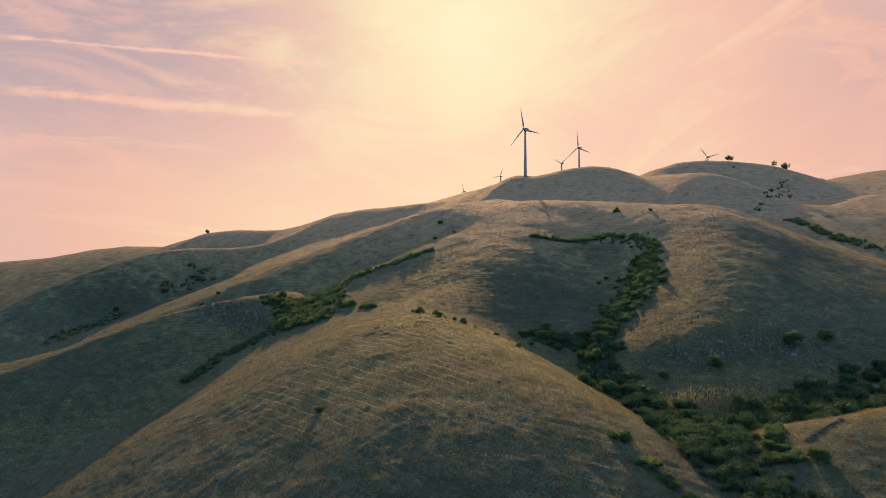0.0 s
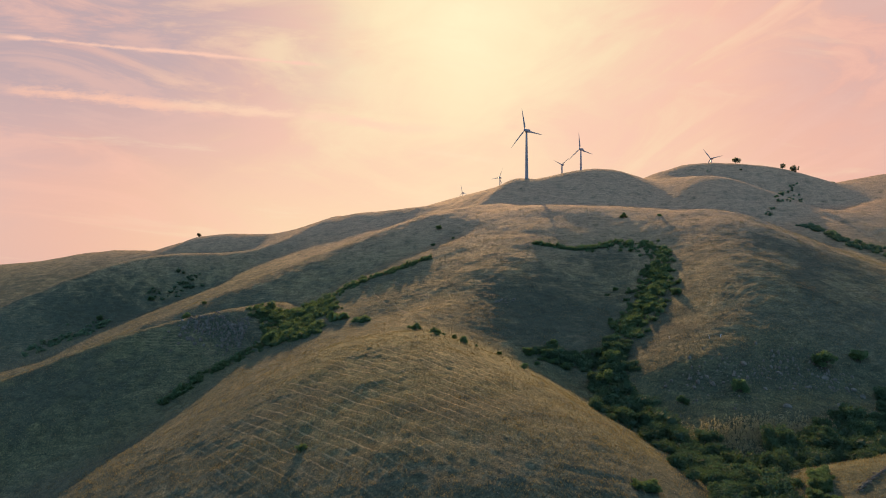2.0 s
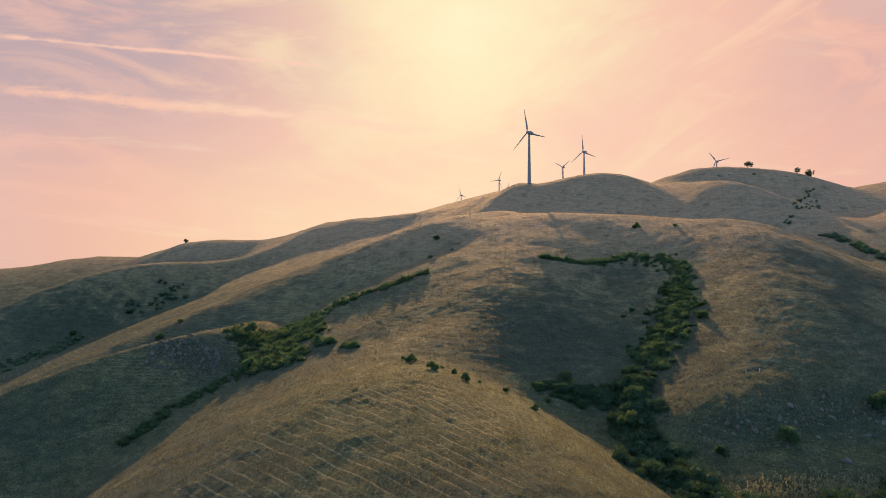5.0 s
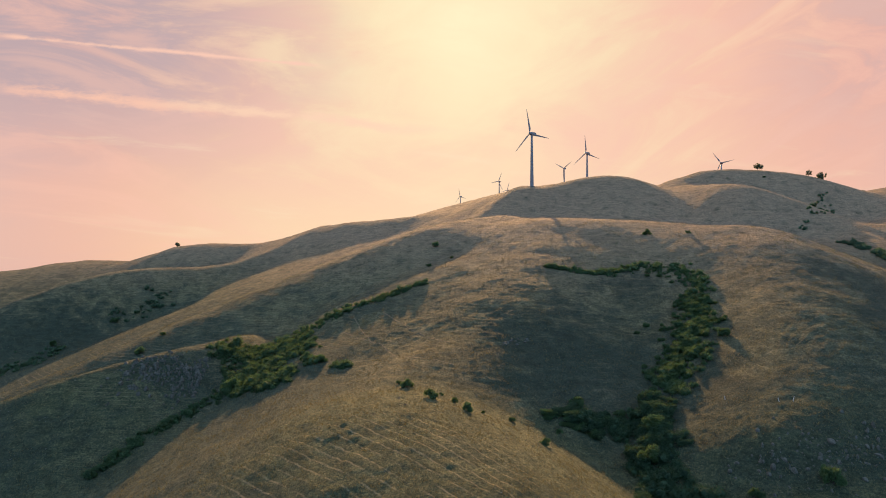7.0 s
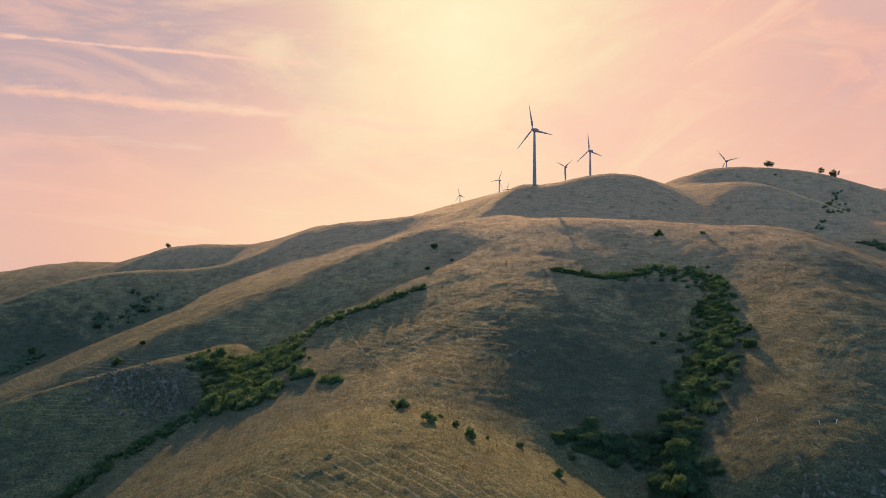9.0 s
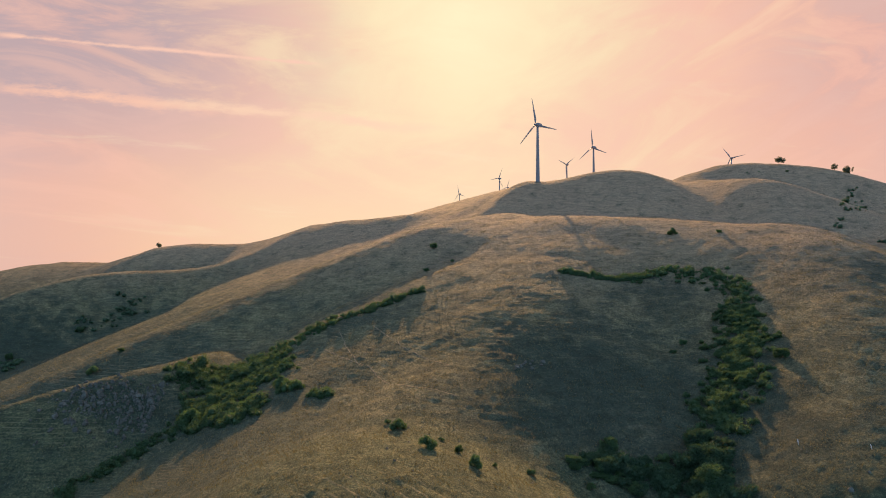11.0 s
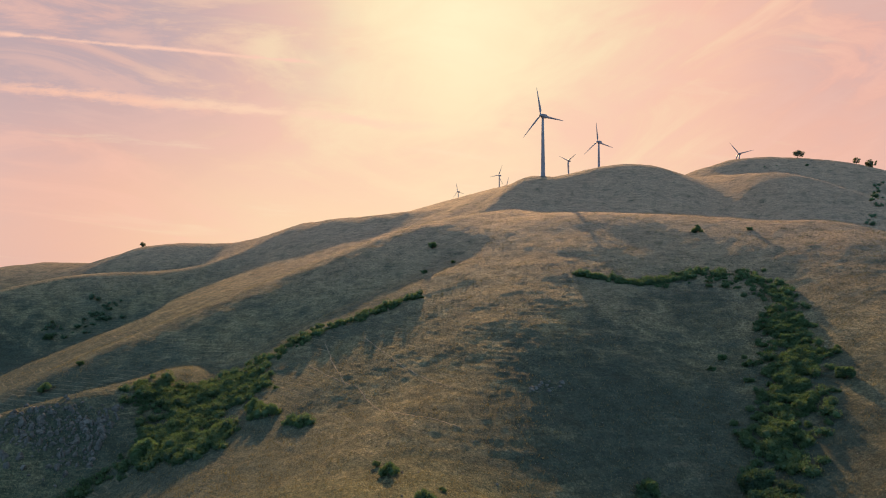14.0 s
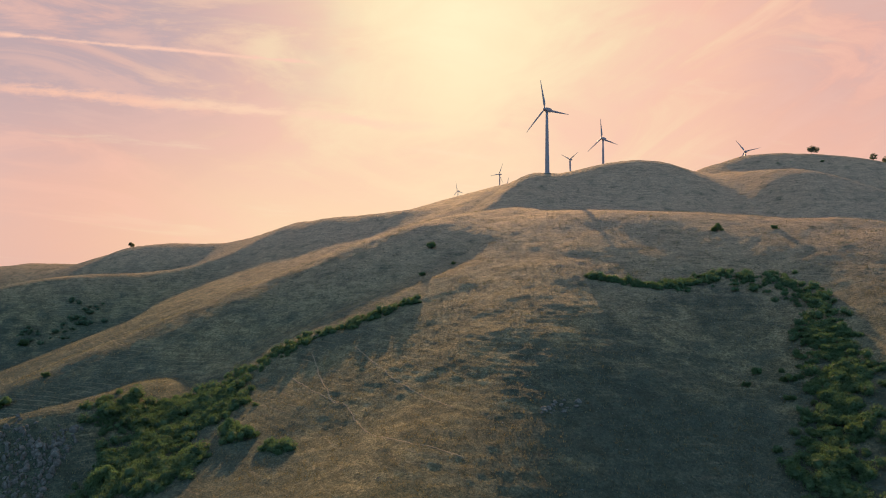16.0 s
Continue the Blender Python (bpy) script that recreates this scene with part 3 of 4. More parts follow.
def build_turbine():
    """A turbine 50 m to the hub; its rotor faces -Y before it is turned."""
    root = new("wind_turbine")
    part("tower", loft([circle(1.75, -2.5), circle(1.72, 0.3), circle(1.60, 8), circle(1.38, 22), circle(1.36, 22.2), circle(1.15, 36), circle(0.92, 48.2)]), PAINT, root)
    part("plinth", loft([circle(2.5, -2.5, 16), circle(2.5, 0.22, 16), circle(2.35, 0.32, 16)]), ROCK, root, "round concrete foundation")
    bm = loft([circle(1.76, 0.0), circle(1.76, 0.1)])
    bmesh.ops.create_cube(bm, size=1.0, matrix=Matrix.Translation((0, -1.68, 1.5)) @ Matrix.Diagonal((0.85, 0.16, 2.1, 1)))
    part("tower_door", bm, PAINT_GREY, root, "grey steel door at the foot")
    rings = []
    for y, w, h in ((-2.0, 1.0, 1.0), (-1.6, 1.35, 1.35), (-0.5, 1.55, 1.6), (2.0, 1.6, 1.7), (4.2, 1.45, 1.55), (5.0, 1.1, 1.15)):
        rings.append([(w * math.copysign(abs(math.cos(t)) ** 0.6, math.cos(t)), y, 50.0 + h * math.copysign(abs(math.sin(t)) ** 0.6, math.sin(t)))
                      for t in [2 * math.pi * i / 20 for i in range(20)]])
    part("nacelle", loft(rings), PAINT, root)
    part("yaw_ring", loft([circle(1.05, 47.9), circle(1.15, 48.1), circle(1.15, 48.5), circle(1.0, 48.6)]), PAINT_GREY, root, "dark ring under the nacelle")
    hub = part("rotor_hub", loft([[(r * math.cos(t), y, r * math.sin(t)) for t in [2 * math.pi * i / 18 for i in range(18)]]
                                  for y, r in ((0.0, 1.0), (-0.2, 1.15), (-1.0, 1.15), (-1.7, 0.8), (-2.1, 0.35), (-2.2, 0.05))]), PAINT, root)
    hub.location = (0, -2.0, 50.0)
    me = None
    for k in range(3):
        b = part("blade", me or loft(blade_rings(23.5)), PAINT, hub)
        me = b.data
        b.matrix_basis = Matrix.Rotation(k * 2 * math.pi / 3, 4, "Y") @ Matrix.Translation((0, -0.6, 0.55))
    return tagged(root, "light grey three-bladed wind turbine on a tapered steel tower", "wind turbine", "wind turbines along the ridge")


def place_turbines():
    spots = [(87.1, 691.5, None, 10), (199, 955, 131.5, 4), (264, 1452, 191, 60), (139, 1579, 180.5, -28), (60.5, 1875, 180.5, 12),
             (490, 1209, 162.5, 36), (203, 2000, 214, -20)]
    first = build_turbine()
    for k, (x, y, z, turn) in enumerate(spots):
        m = pose(x, y, float(ground(x, y)) if z is None else z, 0, 0, -48)
        ob = first if k == 0 else copy_thing(first, m)
        ob.matrix_basis = m
        for o in ob.children:
            if o.name.startswith("rotor_hub"):
                o.rotation_euler = (0, radians(-turn), 0)


place_turbines()


# ---- foliage ----
rng = np.random.default_rng(11)


def leaf_cards(centres, outward, sizes, gen, droop=0.25):
    """Small leaf sprays: a bent pair of triangles each, turned at random about an outward axis."""
    n = len(centres)
    a = gen.normal(size=(n, 3)) + outward * 0.9
    a /= np.linalg.norm(a, axis=1)[:, None]
    b = np.cross(a, gen.normal(size=(n, 3)))
    b /= np.linalg.norm(b, axis=1)[:, None] + 1e-9
    c = np.cross(a, b)
    s = sizes[:, None]
    base = centres - a * s * 0.35
    p0, p1, p2, p3 = base - b * s * 0.5, base + c * s * droop * 0.6, base + b * s * 0.5, base + a * s * 1.0 + c * s * droop
    co = np.stack([p0, p1, p2, p3], 1).reshape(-1, 3)
    i = np.arange(n)[:, None] * 4
    tri = np.concatenate([i + [0, 1, 3], i + [1, 2, 3]], 0)
    return co, tri


def crown_points(lumps, count, gen, floor=0.0):
    """Points near the surface of overlapping lumps (x, y, z, r), none deep inside and none under the floor."""
    lumps = np.array(lumps)
    w = lumps[:, 3] ** 2
    k = gen.choice(len(lumps), size=count * 2, p=w / w.sum())
    d = gen.normal(size=(count * 2, 3))
    d /= np.linalg.norm(d, axis=1)[:, None]
    r = lumps[k, 3] * (0.66 + 0.62 * gen.random(count * 2) ** 1.3)
    p = lumps[k, :3] + d * r[:, None]
    inside = np.zeros(len(p), bool)
    for x, y, z, rr in lumps:
        inside |= ((p - (x, y, z)) ** 2).sum(1) < (rr * 0.68) ** 2
    ok = (~inside) & (p[:, 2] > floor)
    return p[ok][:count], d[ok][:count]


BALL = bmesh.new()
bmesh.ops.create_icosphere(BALL, subdivisions=2, radius=1.0)
BALL_CO = np.array([v.co for v in BALL.verts])
BALL_TRI = np.array([[v.index for v in f.verts] for f in BALL.faces])
BALL.free()


def inner_leaves(lumps, gen, share=0.58):
    """The close inner foliage of each lump, uneven, behind its outer sprays."""
    co, tri = [], []
    for k, (x, y, z, r) in enumerate(lumps):
        bumps = 1 + 0.16 * gen.normal(size=len(BALL_CO))
        co.append(BALL_CO * (r * share * bumps)[:, None] + (x, y, z))
        tri.append(BALL_TRI + k * len(BALL_CO))
    return np.concatenate(co), np.concatenate(tri)


def crown_mesh(name, leaf, core):
    """Sprays and inner foliage in one mesh."""
    (co, tri), (cc, ct) = leaf, core
    return poly_mesh(name, np.concatenate([co, cc]), np.concatenate([tri, ct + len(co)]))


def stick(bm, a, b, ra, rb, n=6):
    """A tapered limb from a to b."""
    a, b = Vector(a), Vector(b)
    q = (b - a).to_track_quat("Z", "Y").to_matrix()
    vs = []
    for p, r in ((a, ra), (b, rb)):
        vs.append([bm.verts.new(p + q @ Vector((r * math.cos(2 * math.pi * i / n), r * math.sin(2 * math.pi * i / n), 0))) for i in range(n)])
    for i in range(n):
        bm.faces.new((vs[0][i], vs[0][(i + 1) % n], vs[1][(i + 1) % n], vs[1][i])).smooth = True
    bm.faces.new(vs[1])


def build_bush(seed, leaves, low, mat=None):
    """A shrub about 1 m in half width, standing at the origin; low ones are broad mounds."""
    gen = np.random.default_rng(seed)
    lumps = [(0, 0, 0.32 if low else 0.72, 0.44)]
    if mat:
        lumps = [(0, 0, 0.55, 0.66)]
    for k in range(8 if mat else 13):
        a, d = gen.random() * 6.283, (0.4 if mat else 0.25) + (0.35 if mat else 0.7) * gen.random()
        lumps.append((d * math.cos(a), d * math.sin(a), (0.15 + 0.42 * gen.random()) if low else (0.28 + 1.15 * (1 - 0.5 * d) * gen.random()), 0.16 + 0.20 * gen.random()))
    p, d = crown_points(lumps, leaves, gen, 0.02)
    co, tri = leaf_cards(p, d, 0.05 + 0.10 * gen.random(len(p)) ** 1.5, gen)
    root = new("bush")
    part("crown", crown_mesh("bush_crown", (co, tri), inner_leaves(lumps, gen)), mat or LEAF, root)
    bm = bmesh.new()
    for x, y, z, r in lumps[:6]:
        stick(bm, (x * 0.12, y * 0.12, -0.25), (x * 0.8, y * 0.8, z), 0.05, 0.015, 5)
    part("stems", bm, BARK, root, "thin brown stems")
    return root


def build_tree(seed, height, spread_r, leaves, mat, name="tree"):
    """A small broad-leaved tree: trunk, limbs and a ragged crown."""
    gen = np.random.default_rng(seed)
    root = new(name)
    bm = bmesh.new()
    fork = Vector((0.05 * height * gen.normal(), 0.05 * height * gen.normal(), 0.32 * height))
    stick(bm, (0, 0, -0.6), fork, 0.045 * height, 0.03 * height, 8)
    lumps = []
    for k in range(15):
        a = k * 2.4 + gen.random()
        d = spread_r * (0.2 + 0.68 * gen.random())
        tip = Vector((d * math.cos(a), d * math.sin(a), height * (0.28 + 0.54 * gen.random())))
        mid = fork.lerp(tip, 0.5) + Vector((0, 0, 0.05 * height))
        stick(bm, fork, mid, 0.02 * height, 0.013 * height, 6)
        stick(bm, mid, tip, 0.013 * height, 0.004 * height, 5)
        lumps.append((*tip, spread_r * (0.14 + 0.2 * gen.random())))
    lumps.append((0, 0, 0.78 * height, spread_r * 0.4))
    p, d = crown_points(lumps, leaves, gen, 0.16 * height)
    co, tri = leaf_cards(p, d, spread_r * (0.05 + 0.07 * gen.random(len(p))), gen)
    part("trunk", bm, BARK, root, "bare brown trunk and limbs")
    part("crown", crown_mesh("tree_crown", (co, tri), inner_leaves(lumps, gen, 0.45)), mat, root)
    return root


BUSHES = [build_bush(s, 2600, low) for s, low in ((1, True), (2, False), (3, True), (4, False), (5, True), (6, False))]
BUSHES += [build_bush(s, 2600, low, LEAF_VALLEY) for s, low in ((7, False), (8, True), (9, False), (10, False))]
bush_uses = [0] * len(BUSHES)


def set_bush(x, y, r, kind=None, label="rounded green shrub with backlit leaves on a dry slope", group="shrubs of the gullies", tall=1.0):
    k = int(rng.integers(6)) if kind is None else kind
    r = 1.25 * r
    z = float(ground(x, y)) - 0.12 * r
    m = pose(x, y, z, rng.uniform(-6, 6), rng.uniform(-6, 6), rng.uniform(0, 360))
    ob = BUSHES[k] if bush_uses[k] == 0 else copy_thing(BUSHES[k], m)
    bush_uses[k] += 1
    ob.matrix_basis = m @ Matrix.Diagonal((r * rng.uniform(0.9, 1.15), r * rng.uniform(0.85, 1.15), r * rng.uniform(0.75, 1.05) * tall, 1))
    tagged(ob, label, "shrub", group)


def strip(nodes, count, half, r_lo, r_hi, label, group, kinds=None, tall=1.0):
    """Shrubs along a bed, crowded towards its middle."""
    seg = [math.dist(a, b) for a, b in zip(nodes[:-1], nodes[1:])]
    for _ in range(count):
        t = rng.random() * sum(seg)
        for (a, b), s in zip(zip(nodes[:-1], nodes[1:]), seg):
            if t <= s:
                break
            t -= s
        f = t / s
        nx, ny = -(b[1] - a[1]) / s, (b[0] - a[0]) / s
        o = rng.normal() * half * 0.55
        set_bush(a[0] + f * (b[0] - a[0]) + nx * o, a[1] + f * (b[1] - a[1]) + ny * o, rng.uniform(r_lo, r_hi),
                 None if kinds is None else int(rng.choice(kinds)), label, group, tall)


# the gully on the front of the middle dome: a hooked band of low scrub
strip([(124, 394), (116, 377), (107, 358), (96, 344), (87, 331)], 80, 9.0, 1.0, 2.3, "dense green shrub filling a steep gully", "shrubs in the steep gully")
# the foot of that gully and the valley floor
strip([(78, 322), (72, 306), (66, 290), (62, 278)], 22, 6.0, 2.0, 3.6, "tall dark green shrub at the foot of a gully", "shrubs at the valley head", [6, 8, 9], 1.15)
strip([(36, 308), (58, 312), (74, 308)], 26, 5.0, 1.0, 2.6, "low green shrub at the foot of a grassy spur", "shrubs at the valley head")
strip([(60, 272), (72, 252), (78, 236), (82, 222), (78, 200), (70, 176)], 64, 8.0, 1.6, 3.8, "large rounded green shrub on the valley floor", "shrubs on the valley floor", [6, 7, 8, 9], 1.1)
strip([(96, 226), (112, 228), (132, 236), (156, 236), (190, 244)], 64, 7.0, 1.6, 3.8, "large rounded green shrub on the valley floor", "shrubs on the valley floor", [6, 7, 8, 9], 1.1)
strip([(150, 252), (175, 262), (205, 270)], 16, 6.0, 2.0, 3.4, "dark green shrub under a rocky slope", "shrubs on the valley floor", [6, 8, 9])
strip([(44, 178), (52, 164), (60, 150)], 10, 2.5, 1.2, 2.2, "small green shrub on a steep bank", "shrubs on the valley floor")
strip([(95, 192), (88, 176), (92, 160)], 12, 3.5, 1.4, 2.6, "low green shrub beside a small grassy spur", "shrubs on the valley floor")
for x, y, r in ((108, 262, 2.6), (88, 263, 1.6), (164, 281, 2.6), (-11, 306, 1.9), (-2, 289, 1.7), (5, 292, 0.9), (9, 282, 1.5), (24, 297, 0.9),
                (32, 280, 1.4), (14, 290, 0.6), (-38, 202, 1.3), (-110, 186, 1.6), (-157, 428, 2.6), (127, 480, 2.0), (-2, 505, 1.8), (-6, 477, 1.2), (8, 482, 0.9),
                (1, 300, 0.6), (-14, 312, 0.7), (40, 300, 1.1), (100, 372, 1.6), (94, 378, 1.4), (88, 372, 0.9), (-58, 372, 1.9), (-50, 363, 1.9),
                (-248, 586, 2.4), (-274, 551, 2.2), (-88, 361, 3.2), (-152, 444, 1.4), (150, 474, 1.2)):
    set_bush(x, y, r, int(rng.choice([1, 3, 5])), "single dark green bush in dry grass", "lone bushes", 1.25)

def thicket(name, label, nodes, count, half, r_lo, r_hi, leaves, seed, mat=LEAF):
    """A closed mass of brambles and scrub over the ground, too tangled to count."""
    gen = np.random.default_rng(seed)
    pts, outs, sizes, every = [], [], [], []
    n = np.array(nodes, float)
    seg = np.hypot(*(n[1:, :2] - n[:-1, :2]).T)
    for _ in range(count):
        k = gen.choice(len(seg), p=seg / seg.sum())
        f = gen.random()
        x, y, h = n[k] + f * (n[k + 1] - n[k])
        x, y = x + gen.normal() * h * 0.55, y + gen.normal() * h * 0.55
        z, r = float(ground(x, y)), gen.uniform(r_lo, r_hi) * (0.75 if gen.random() < 0.6 else 1.1)
        lumps = [(x + r * 0.45 * gen.normal(), y + r * 0.45 * gen.normal(), z + r * (0.15 + 0.55 * gen.random()), r * (0.40 + 0.40 * gen.random())) for _ in range(4)]
        p, d = crown_points(lumps, leaves, gen, z - 0.3)
        pts.append(p), outs.append(d), sizes.append((0.10 + 0.12 * gen.random(len(p))) * (0.8 + 0.42 * r))
        every += lumps
    leaf = leaf_cards(np.concatenate(pts), np.concatenate(outs), np.concatenate(sizes), gen)
    ob = new(name, crown_mesh(name, leaf, inner_leaves(every, gen)))
    ob.data.materials.append(mat)
    tagged(ob, label, "scrub", kind="stuff")


thicket("bramble_thicket", "dense green bramble thicket filling a hollow between spurs",
        [(-98, 386, 6), (-91, 397, 9), (-81, 403, 8), (-72, 408, 7), (-68, 393, 10), (-74, 379, 12), (-88, 374, 9), (-82, 361, 8), (-69, 356, 8), (-62, 354, 5)], 640, 1, 0.9, 2.5, 420, 21)
thicket("bramble_clump", "low green bramble clump beside a larger thicket", [(-59, 372, 2.5), (-50, 364, 3)], 11, 1, 1.2, 2.4, 480, 121)
thicket("bramble_clump", "low green bramble clump behind a grassy spur", [(-44, 357, 2.5), (-37, 352, 2.2)], 11, 1, 1.1, 2.2, 480, 122)
thicket("gully_scrub", "narrow band of green scrub in a straight gully",
        [(-71, 417, 5), (-60, 423, 6), (-48, 431, 5.5), (-29, 433, 3.6), (-13, 439, 2.2), (-5, 441, 1.5)], 130, 1, 0.8, 2.1, 300, 22)
thicket("lower_gully_scrub", "narrow band of green scrub under a rocky knoll",
        [(-84, 364, 4.5), (-95, 354, 4), (-104, 347, 3.5), (-112, 333, 3.0), (-124, 316, 2.5)], 100, 1, 0.9, 2.2, 320, 23)


thicket("hooked_gully_scrub", "hooked band of low green scrub at the head of a gully",
        [(59, 437, 1.2), (77, 430, 2.4), (96, 434, 3.6), (107, 436, 5.5), (118, 433, 8), (126, 424, 8), (129, 408, 6.5), (124, 396, 6)], 300, 1, 0.8, 2.0, 280, 24)
thicket("steep_gully_scrub", "dense green scrub filling a steep gully",
        [(124, 396, 6), (116, 378, 7), (107, 358, 8.5), (96, 344, 9), (88, 332, 8), (84, 323, 5)], 250, 1, 1.0, 2.5, 420, 25)
thicket("valley_head_scrub", "heaped green scrub at the head of the valley",
        [(40, 312, 3), (56, 308, 5), (68, 308, 8), (72, 294, 9), (66, 278, 8)], 110, 1, 1.5, 3.2, 760, 28, LEAF_VALLEY)
thicket("valley_scrub", "tangled green scrub between the shrubs of the valley floor",
        [(62, 278, 6), (72, 252, 9), (80, 232, 11), (82, 212, 12), (74, 180, 8)], 120, 1, 1.4, 3.4, 800, 26, LEAF_VALLEY)
thicket("valley_scrub", "tangled dark green scrub in the narrow end of the valley",
        [(76, 186, 6), (72, 174, 7), (74, 162, 6), (80, 150, 5)], 60, 1, 1.4, 3.0, 760, 29, LEAF_VALLEY)
thicket("valley_scrub", "tangled green scrub between the shrubs of the valley floor",
        [(90, 220, 9), (112, 220, 9), (132, 228, 10), (160, 236, 12), (205, 250, 14)], 150, 1, 1.4, 3.4, 800, 27, LEAF_VALLEY)
for nodes, count, seed in (([(-250, 588, 9), (-234, 608, 9), (-225, 628, 7)], 30, 81), ([(-300, 500, 8), (-276, 530, 8), (-268, 548, 6)], 46, 82),
                           ([(283, 540, 3), (289, 526, 5), (287, 500, 5), (294, 476, 6), (305, 456, 8)], 90, 84),
                           ([(271, 569, 5), (289, 586, 7), (318, 624, 8), (344, 664, 10), (356, 677, 8)], 26, 85), ([(186, 574, 1.5), (192, 575, 1.5)], 5, 87), ([(212, 575, 2), (226, 580, 2)], 4, 86)):
    thicket("far_scrub", "dark green scrub in the bed of a far valley", nodes, int(count * 1.5), 1, 1.1, 2.8, 240, seed, LEAF_HAZY)


# trees
def set_tree(x, y, height, spread_r, seed, leaves, mat, label):
    ob = build_tree(seed, height, spread_r, leaves, mat)
    ob.matrix_basis = pose(x, y, float(ground(x, y)), 0, 0, seed * 70)
    tagged(ob, label, "tree")


set_tree(146, 274, 6.5, 4.2, 31, 3600, LEAF, "broad green tree with a leafy crown below a rocky slope")
set_tree(326, 746, 6.4, 5.0, 32, 1900, LEAF_DARK, "dark spreading tree on the bare skyline")
set_tree(374, 738, 7.5, 3.4, 33, 1800, LEAF_DARK, "slender open-crowned tree on the skyline")
set_tree(386, 738, 8.6, 5.4, 34, 2600, LEAF_DARK, "round-headed tree on the skyline")
set_tree(-306, 850, 5.6, 3.8, 35, 2200, LEAF_DARK, "lone twin-crowned tree on a bare ridge")
set_tree(71, 300, 7.5, 4.0, 36, 3200, LEAF, "dark leafy tree at the foot of a gully")
set_tree(66, 284, 7.0, 4.2, 37, 3200, LEAF, "dark leafy tree at the foot of a gully")
for x, y, r in ((322, 724, 1.2), (290, 735, 0.8), (300, 733, 0.7), (380, 738, 1.5), (420, 726, 1.8), (-455, 935, 2.6), (-430, 930, 2.4), (-418, 925, 3.0), (-125, 795, 1.0), (-119, 795, 1.3)):
    set_bush(x, y, r, None, "small dark bush on the skyline", "bushes on the skyline")


# reeds on the valley floor
def reeds():
    gen = np.random.default_rng(41)
    n = 2400
    t, o = gen.random(n), gen.normal(size=n)
    x, y = 76 + 50 * t + o * 1.5, 238 - 5 * t + o * 4.0
    z = ground(x, y)
    h = 1.0 + 0.9 * gen.random(n)
    base = np.stack([x, y, z], 1)
    co, tri = [], []
    lean = gen.normal(size=(n, 3)) * (0.12, 0.12, 0)
    top = base + lean + np.stack([0 * h, 0 * h, h], 1)
    side = gen.normal(size=(n, 3)) * (1, 1, 0)
    side /= np.linalg.norm(side, axis=1)[:, None]
    stalk = np.stack([base - side * 0.05, base + side * 0.05, top], 1).reshape(-1, 3)
    tri_s = np.arange(3 * n).reshape(-1, 3)
    k = np.repeat(np.arange(n), 7)
    pc = top[k] + gen.normal(size=(len(k), 3)) * (0.16, 0.16, 0.22)
    low = gen.random(len(k)) < 0.35
    pc[low] -= np.stack([np.zeros(low.sum()), np.zeros(low.sum()), gen.random(low.sum()) * h[k][low] * 0.7], 1)
    co_p, tri_p = leaf_cards(pc, np.tile((0, 0, 1.0), (len(k), 1)), 0.2 + 0.25 * gen.random(len(k)), gen)
    me = poly_mesh("reed_bed", np.concatenate([stalk, co_p]), np.concatenate([tri_s, tri_p + len(stalk)]))
    ob = new("reed_bed", me)
    me.materials.append(REED)
    tagged(ob, "tan plumed reeds standing on the valley floor", "reeds", kind="stuff")


reeds()


# tufts of dry grass over the slopes that lie nearest
def tufts():
    gen = np.random.default_rng(51)
    n = 330000
    y = 145 + 470 * gen.random(n) ** 1.35
    x = (gen.random(n) * 2 - 1) * (y * 0.70 + 12)
    keep = vnoise(x, y, 9, 61) * 0.6 + vnoise(x, y, 2.2, 62) * 0.5 + 0.9 * gen.random(n) > 0.42 + np.clip((y - 430) / 180, 0, 1) * gen.random(n) * 1.2
    x, y = x[keep], y[keep]
    n = len(x)
    z = ground(x, y)
    h = (0.25 + 0.40 * gen.random(n) ** 2) * (1 + (y - 150) / 1500)
    base = np.stack([x, y, z - 0.05], 1)
    co = []
    for k in range(4):
        a = gen.random(n) * 6.283
        s = np.stack([np.cos(a), np.sin(a), 0 * a], 1) * (h * 0.09)[:, None]
        lean = np.stack([gen.normal(size=n) * 0.3 * h, gen.normal(size=n) * 0.3 * h, h * (0.8 + 0.4 * gen.random(n))], 1)
        co.append(np.stack([base - s, base + s, base + lean], 1))
    co = np.stack(co, 1).reshape(-1, 3)
    me = poly_mesh("dry_grass", co, np.arange(len(co)).reshape(-1, 3))
    me.materials.append(STRAW)
    tagged(new("dry_grass", me), "tufts of sun-dried straw-coloured grass", "grass", kind="stuff")


tufts()


# ---- rocks ----
def rock_mesh(seed):
    gen = np.random.default_rng(seed)
    bm = bmesh.new()
    bmesh.ops.create_icosphere(bm, subdivisions=2, radius=1.0)
    axes = gen.normal(size=(7, 3))
    axes /= np.linalg.norm(axes, axis=1)[:, None]
    cut = 0.55 + 0.35 * gen.random(7)
    for v in bm.verts:
        p = np.array(v.co)
        for a, c in zip(axes, cut):
            o = p @ a
            if o > c:
                p = p - a * (o - c) * 0.9
        v.co = Vector(p) * (1 + 0.06 * gen.normal())
    me = bpy.data.meshes.new("boulder")
    bm.to_mesh(me)
    bm.free()
    me.materials.append(ROCK)
    return me


ROCKS = [rock_mesh(70 + k) for k in range(5)]


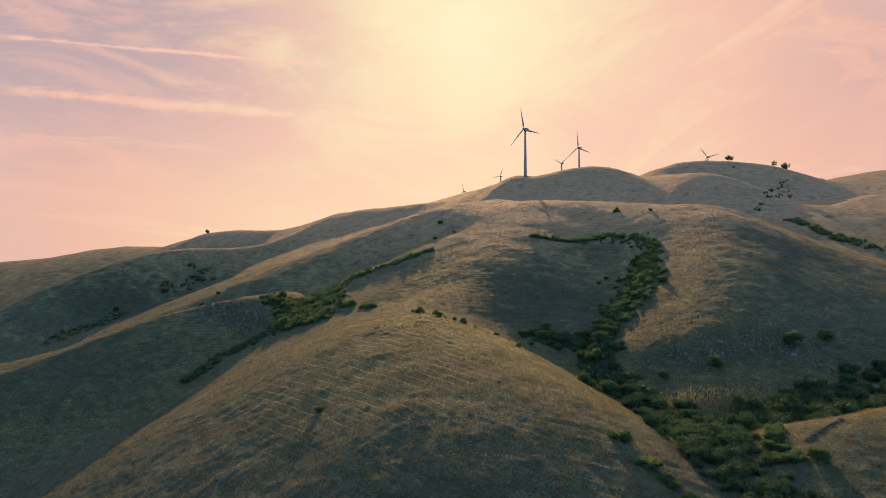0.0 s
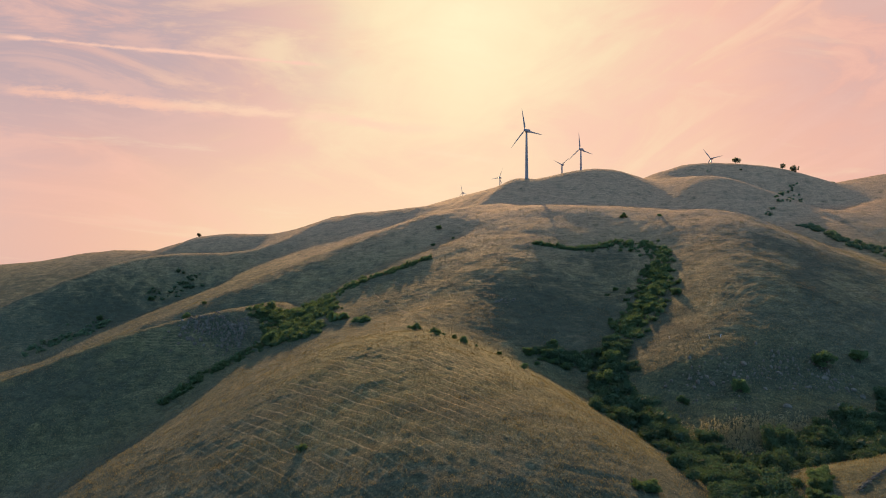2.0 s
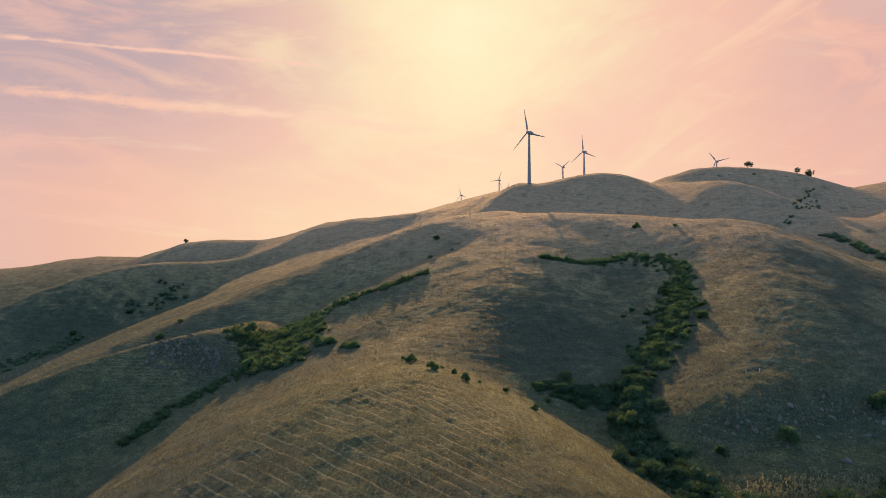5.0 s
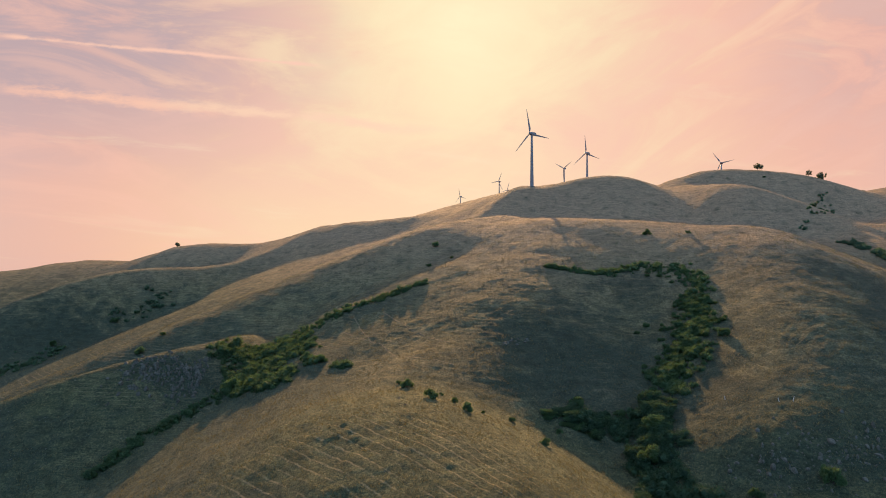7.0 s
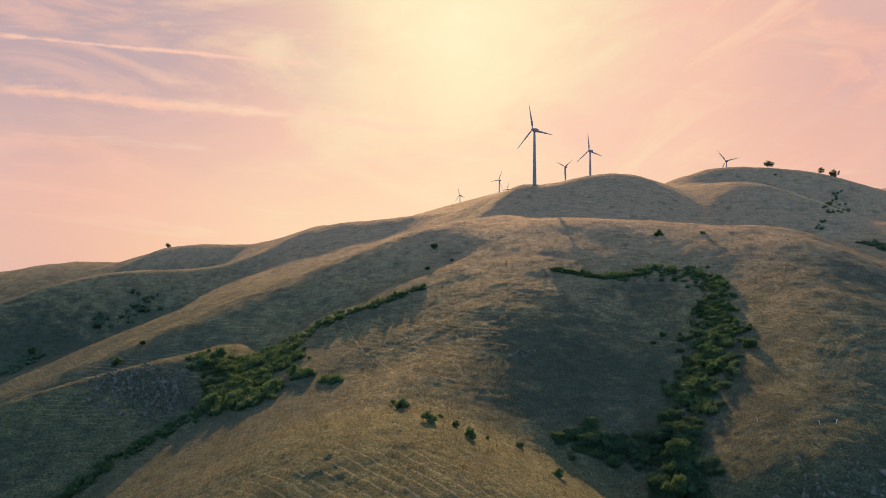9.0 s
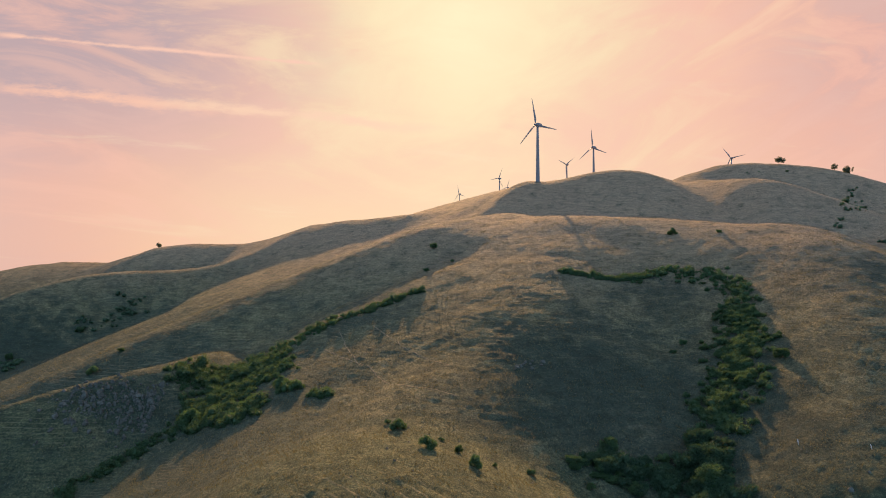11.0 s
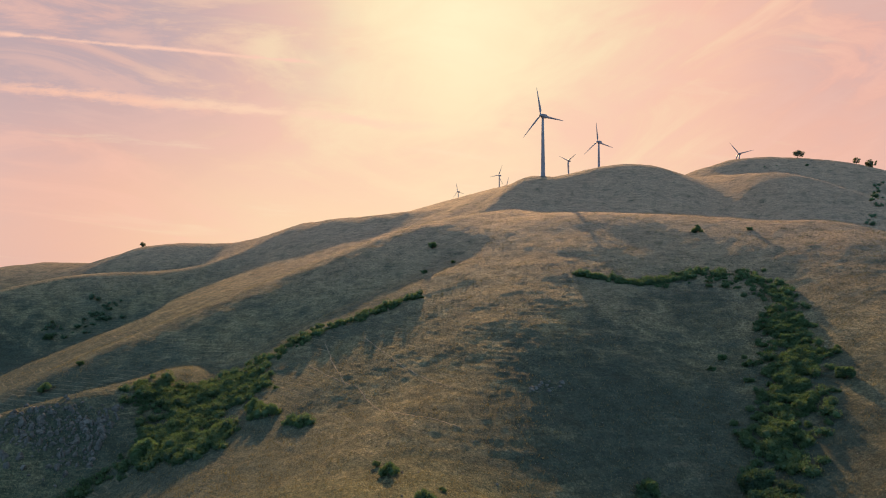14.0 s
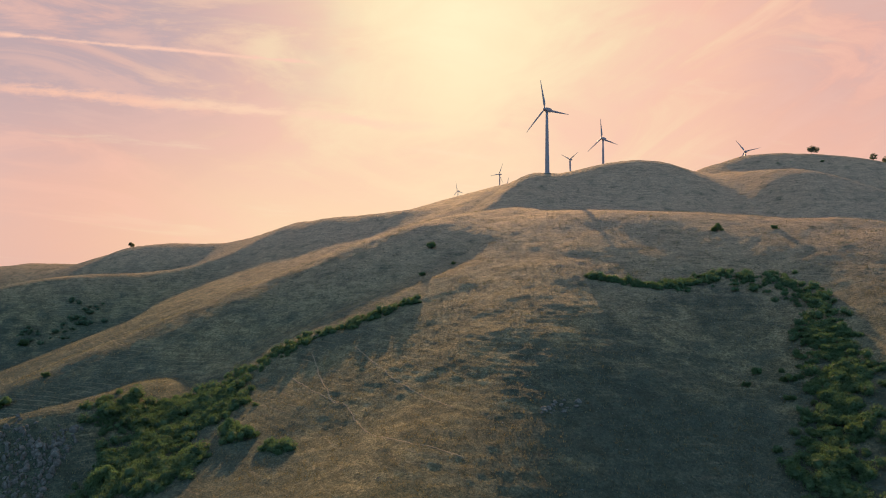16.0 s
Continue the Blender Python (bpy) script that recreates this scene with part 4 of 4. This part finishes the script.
def set_rock(x, y, r, label, group):
    ob = new("boulder", ROCKS[int(rng.integers(5))])
    ob.matrix_basis = pose(x, y, float(ground(x, y)) - 0.1 * r, rng.uniform(-25, 25), rng.uniform(-25, 25), rng.uniform(0, 360)) @ Matrix.Diagonal(
        (r * rng.uniform(0.7, 1.4), r * rng.uniform(0.7, 1.2), r * rng.uniform(0.6, 1.25), 1))
    tagged(ob, label, "boulder", group)


for _ in range(44):      # the broken face under the right dome
    set_rock(rng.uniform(84, 156), rng.uniform(250, 278), 0.25 + 1.2 * rng.random() ** 3, "pale grey limestone boulder set in a shaded slope", "rocks under the right dome")
def rock_face(name, label, spots, seed):
    """Broken bedrock: many angular blocks, half sunk and packed together."""
    gen = np.random.default_rng(seed)
    co, tri, base = [], [], 0
    shapes = []
    for me in ROCKS:
        c = np.array([v.co for v in me.vertices])
        f = np.array([p.vertices for p in me.polygons])
        shapes.append((c, f))
    for x, y, r in spots(gen):
        c, f = shapes[gen.integers(len(shapes))]
        a = gen.random() * 6.283
        rot = np.array([[math.cos(a), -math.sin(a), 0], [math.sin(a), math.cos(a), 0], [0, 0, 1]])
        p = (c * (r * gen.uniform(0.6, 1.2), r * gen.uniform(0.5, 1.0), r * gen.uniform(0.8, 1.7))) @ rot.T
        co.append(p + (x, y, float(ground(x, y)) - 0.15 * r)), tri.append(f + base)
        base += len(c)
    ob = new(name, poly_mesh(name, np.concatenate(co), np.concatenate(tri)))
    ob.data.materials.append(ROCK)
    tagged(ob, label, "rock face", kind="stuff")


def knoll_spots(gen):
    for _ in range(420):
        f = gen.random() ** 1.3
        yield -103 - 30 * f, 368 - 6 * f + gen.normal() * 6.0, 0.3 + 1.0 * gen.random() ** 2


def bank_spots(gen):
    for _ in range(300):
        f = gen.random()
        yield 92 + 60 * f + gen.normal() * 3, 271 + gen.normal() * 4.5, 0.2 + 0.8 * gen.random() ** 2.5


rock_face("knoll_rock_face", "broken grey limestone face on a steep knoll", knoll_spots, 91)
rock_face("bank_rock_face", "scattered grey bedrock in a shaded bank", bank_spots, 92)
for _ in range(40):      # the rocky knoll
    f = rng.random()
    set_rock(-104 - 36 * f, 368 - 8 * f + rng.normal() * 6, 0.3 + 1.1 * rng.random() ** 2.5, "grey limestone boulder on a rocky knoll", "rocks of the knoll")
for _ in range(22):      # small outcrop on the middle spur
    set_rock(rng.normal(31, 3.5), rng.normal(354, 2.5), 0.25 + 0.7 * rng.random() ** 2, "small grey outcrop rock in dark grass", "rocks on the middle spur")
for _ in range(70):      # loose stones on the near spur's crest
    set_rock(rng.normal(0, 20), rng.normal(298, 18), 0.12 + 0.28 * rng.random() ** 2, "small pale stone lying in dry grass", "stones on the near spur")
for _ in range(16):
    set_rock(rng.normal(-119, 6), rng.normal(798, 3), 0.3 + 0.8 * rng.random() ** 2, "dark rock on the skyline crest", "rocks on the skyline")


def stone_wall():
    """A tumbled dry-stone wall running down the small spur."""
    root = new("stone_wall")
    a, b = Vector((96.5, 176.5)), Vector((112.5, 187.0))
    for k in range(150):
        f = (k + rng.random()) / 150
        p = a.lerp(b, f)
        course = int(rng.integers(3))
        x, y = p.x + rng.normal() * 0.28, p.y + rng.normal() * 0.28
        ob = new("stone", ROCKS[int(rng.integers(5))])
        ob.parent = root
        ob.matrix_basis = pose(x, y, float(ground(x, y)) + 0.1 + course * 0.2, rng.uniform(-30, 30), rng.uniform(-30, 30), rng.uniform(0, 360)) @ Matrix.Diagonal(
            (rng.uniform(0.18, 0.4), rng.uniform(0.18, 0.34), rng.uniform(0.12, 0.24), 1))
    tagged(root, "tumbled dry-stone wall of pale grey limestone", "wall")


stone_wall()


def stake(x, y, lean):
    root = new("marker_stake")
    part("post", loft([circle(0.09, -0.4, 8), circle(0.085, 1.3, 8), circle(0.05, 1.36, 8)]), STAKE, root)
    part("cap", loft([circle(0.1, 1.3, 8), circle(0.1, 1.42, 8), circle(0.04, 1.47, 8)]), STAKE, root)
    root.matrix_basis = pose(x, y, float(ground(x, y)), 0, lean, 0)
    tagged(root, "slim white marker stake leaning in the grass", "stake", "marker stakes on the slope")


for x, y, lean in ((97.2, 304.0, -8), (110.0, 293.2, -14), (114.0, 292.2, 14)):
    stake(x, y, lean)
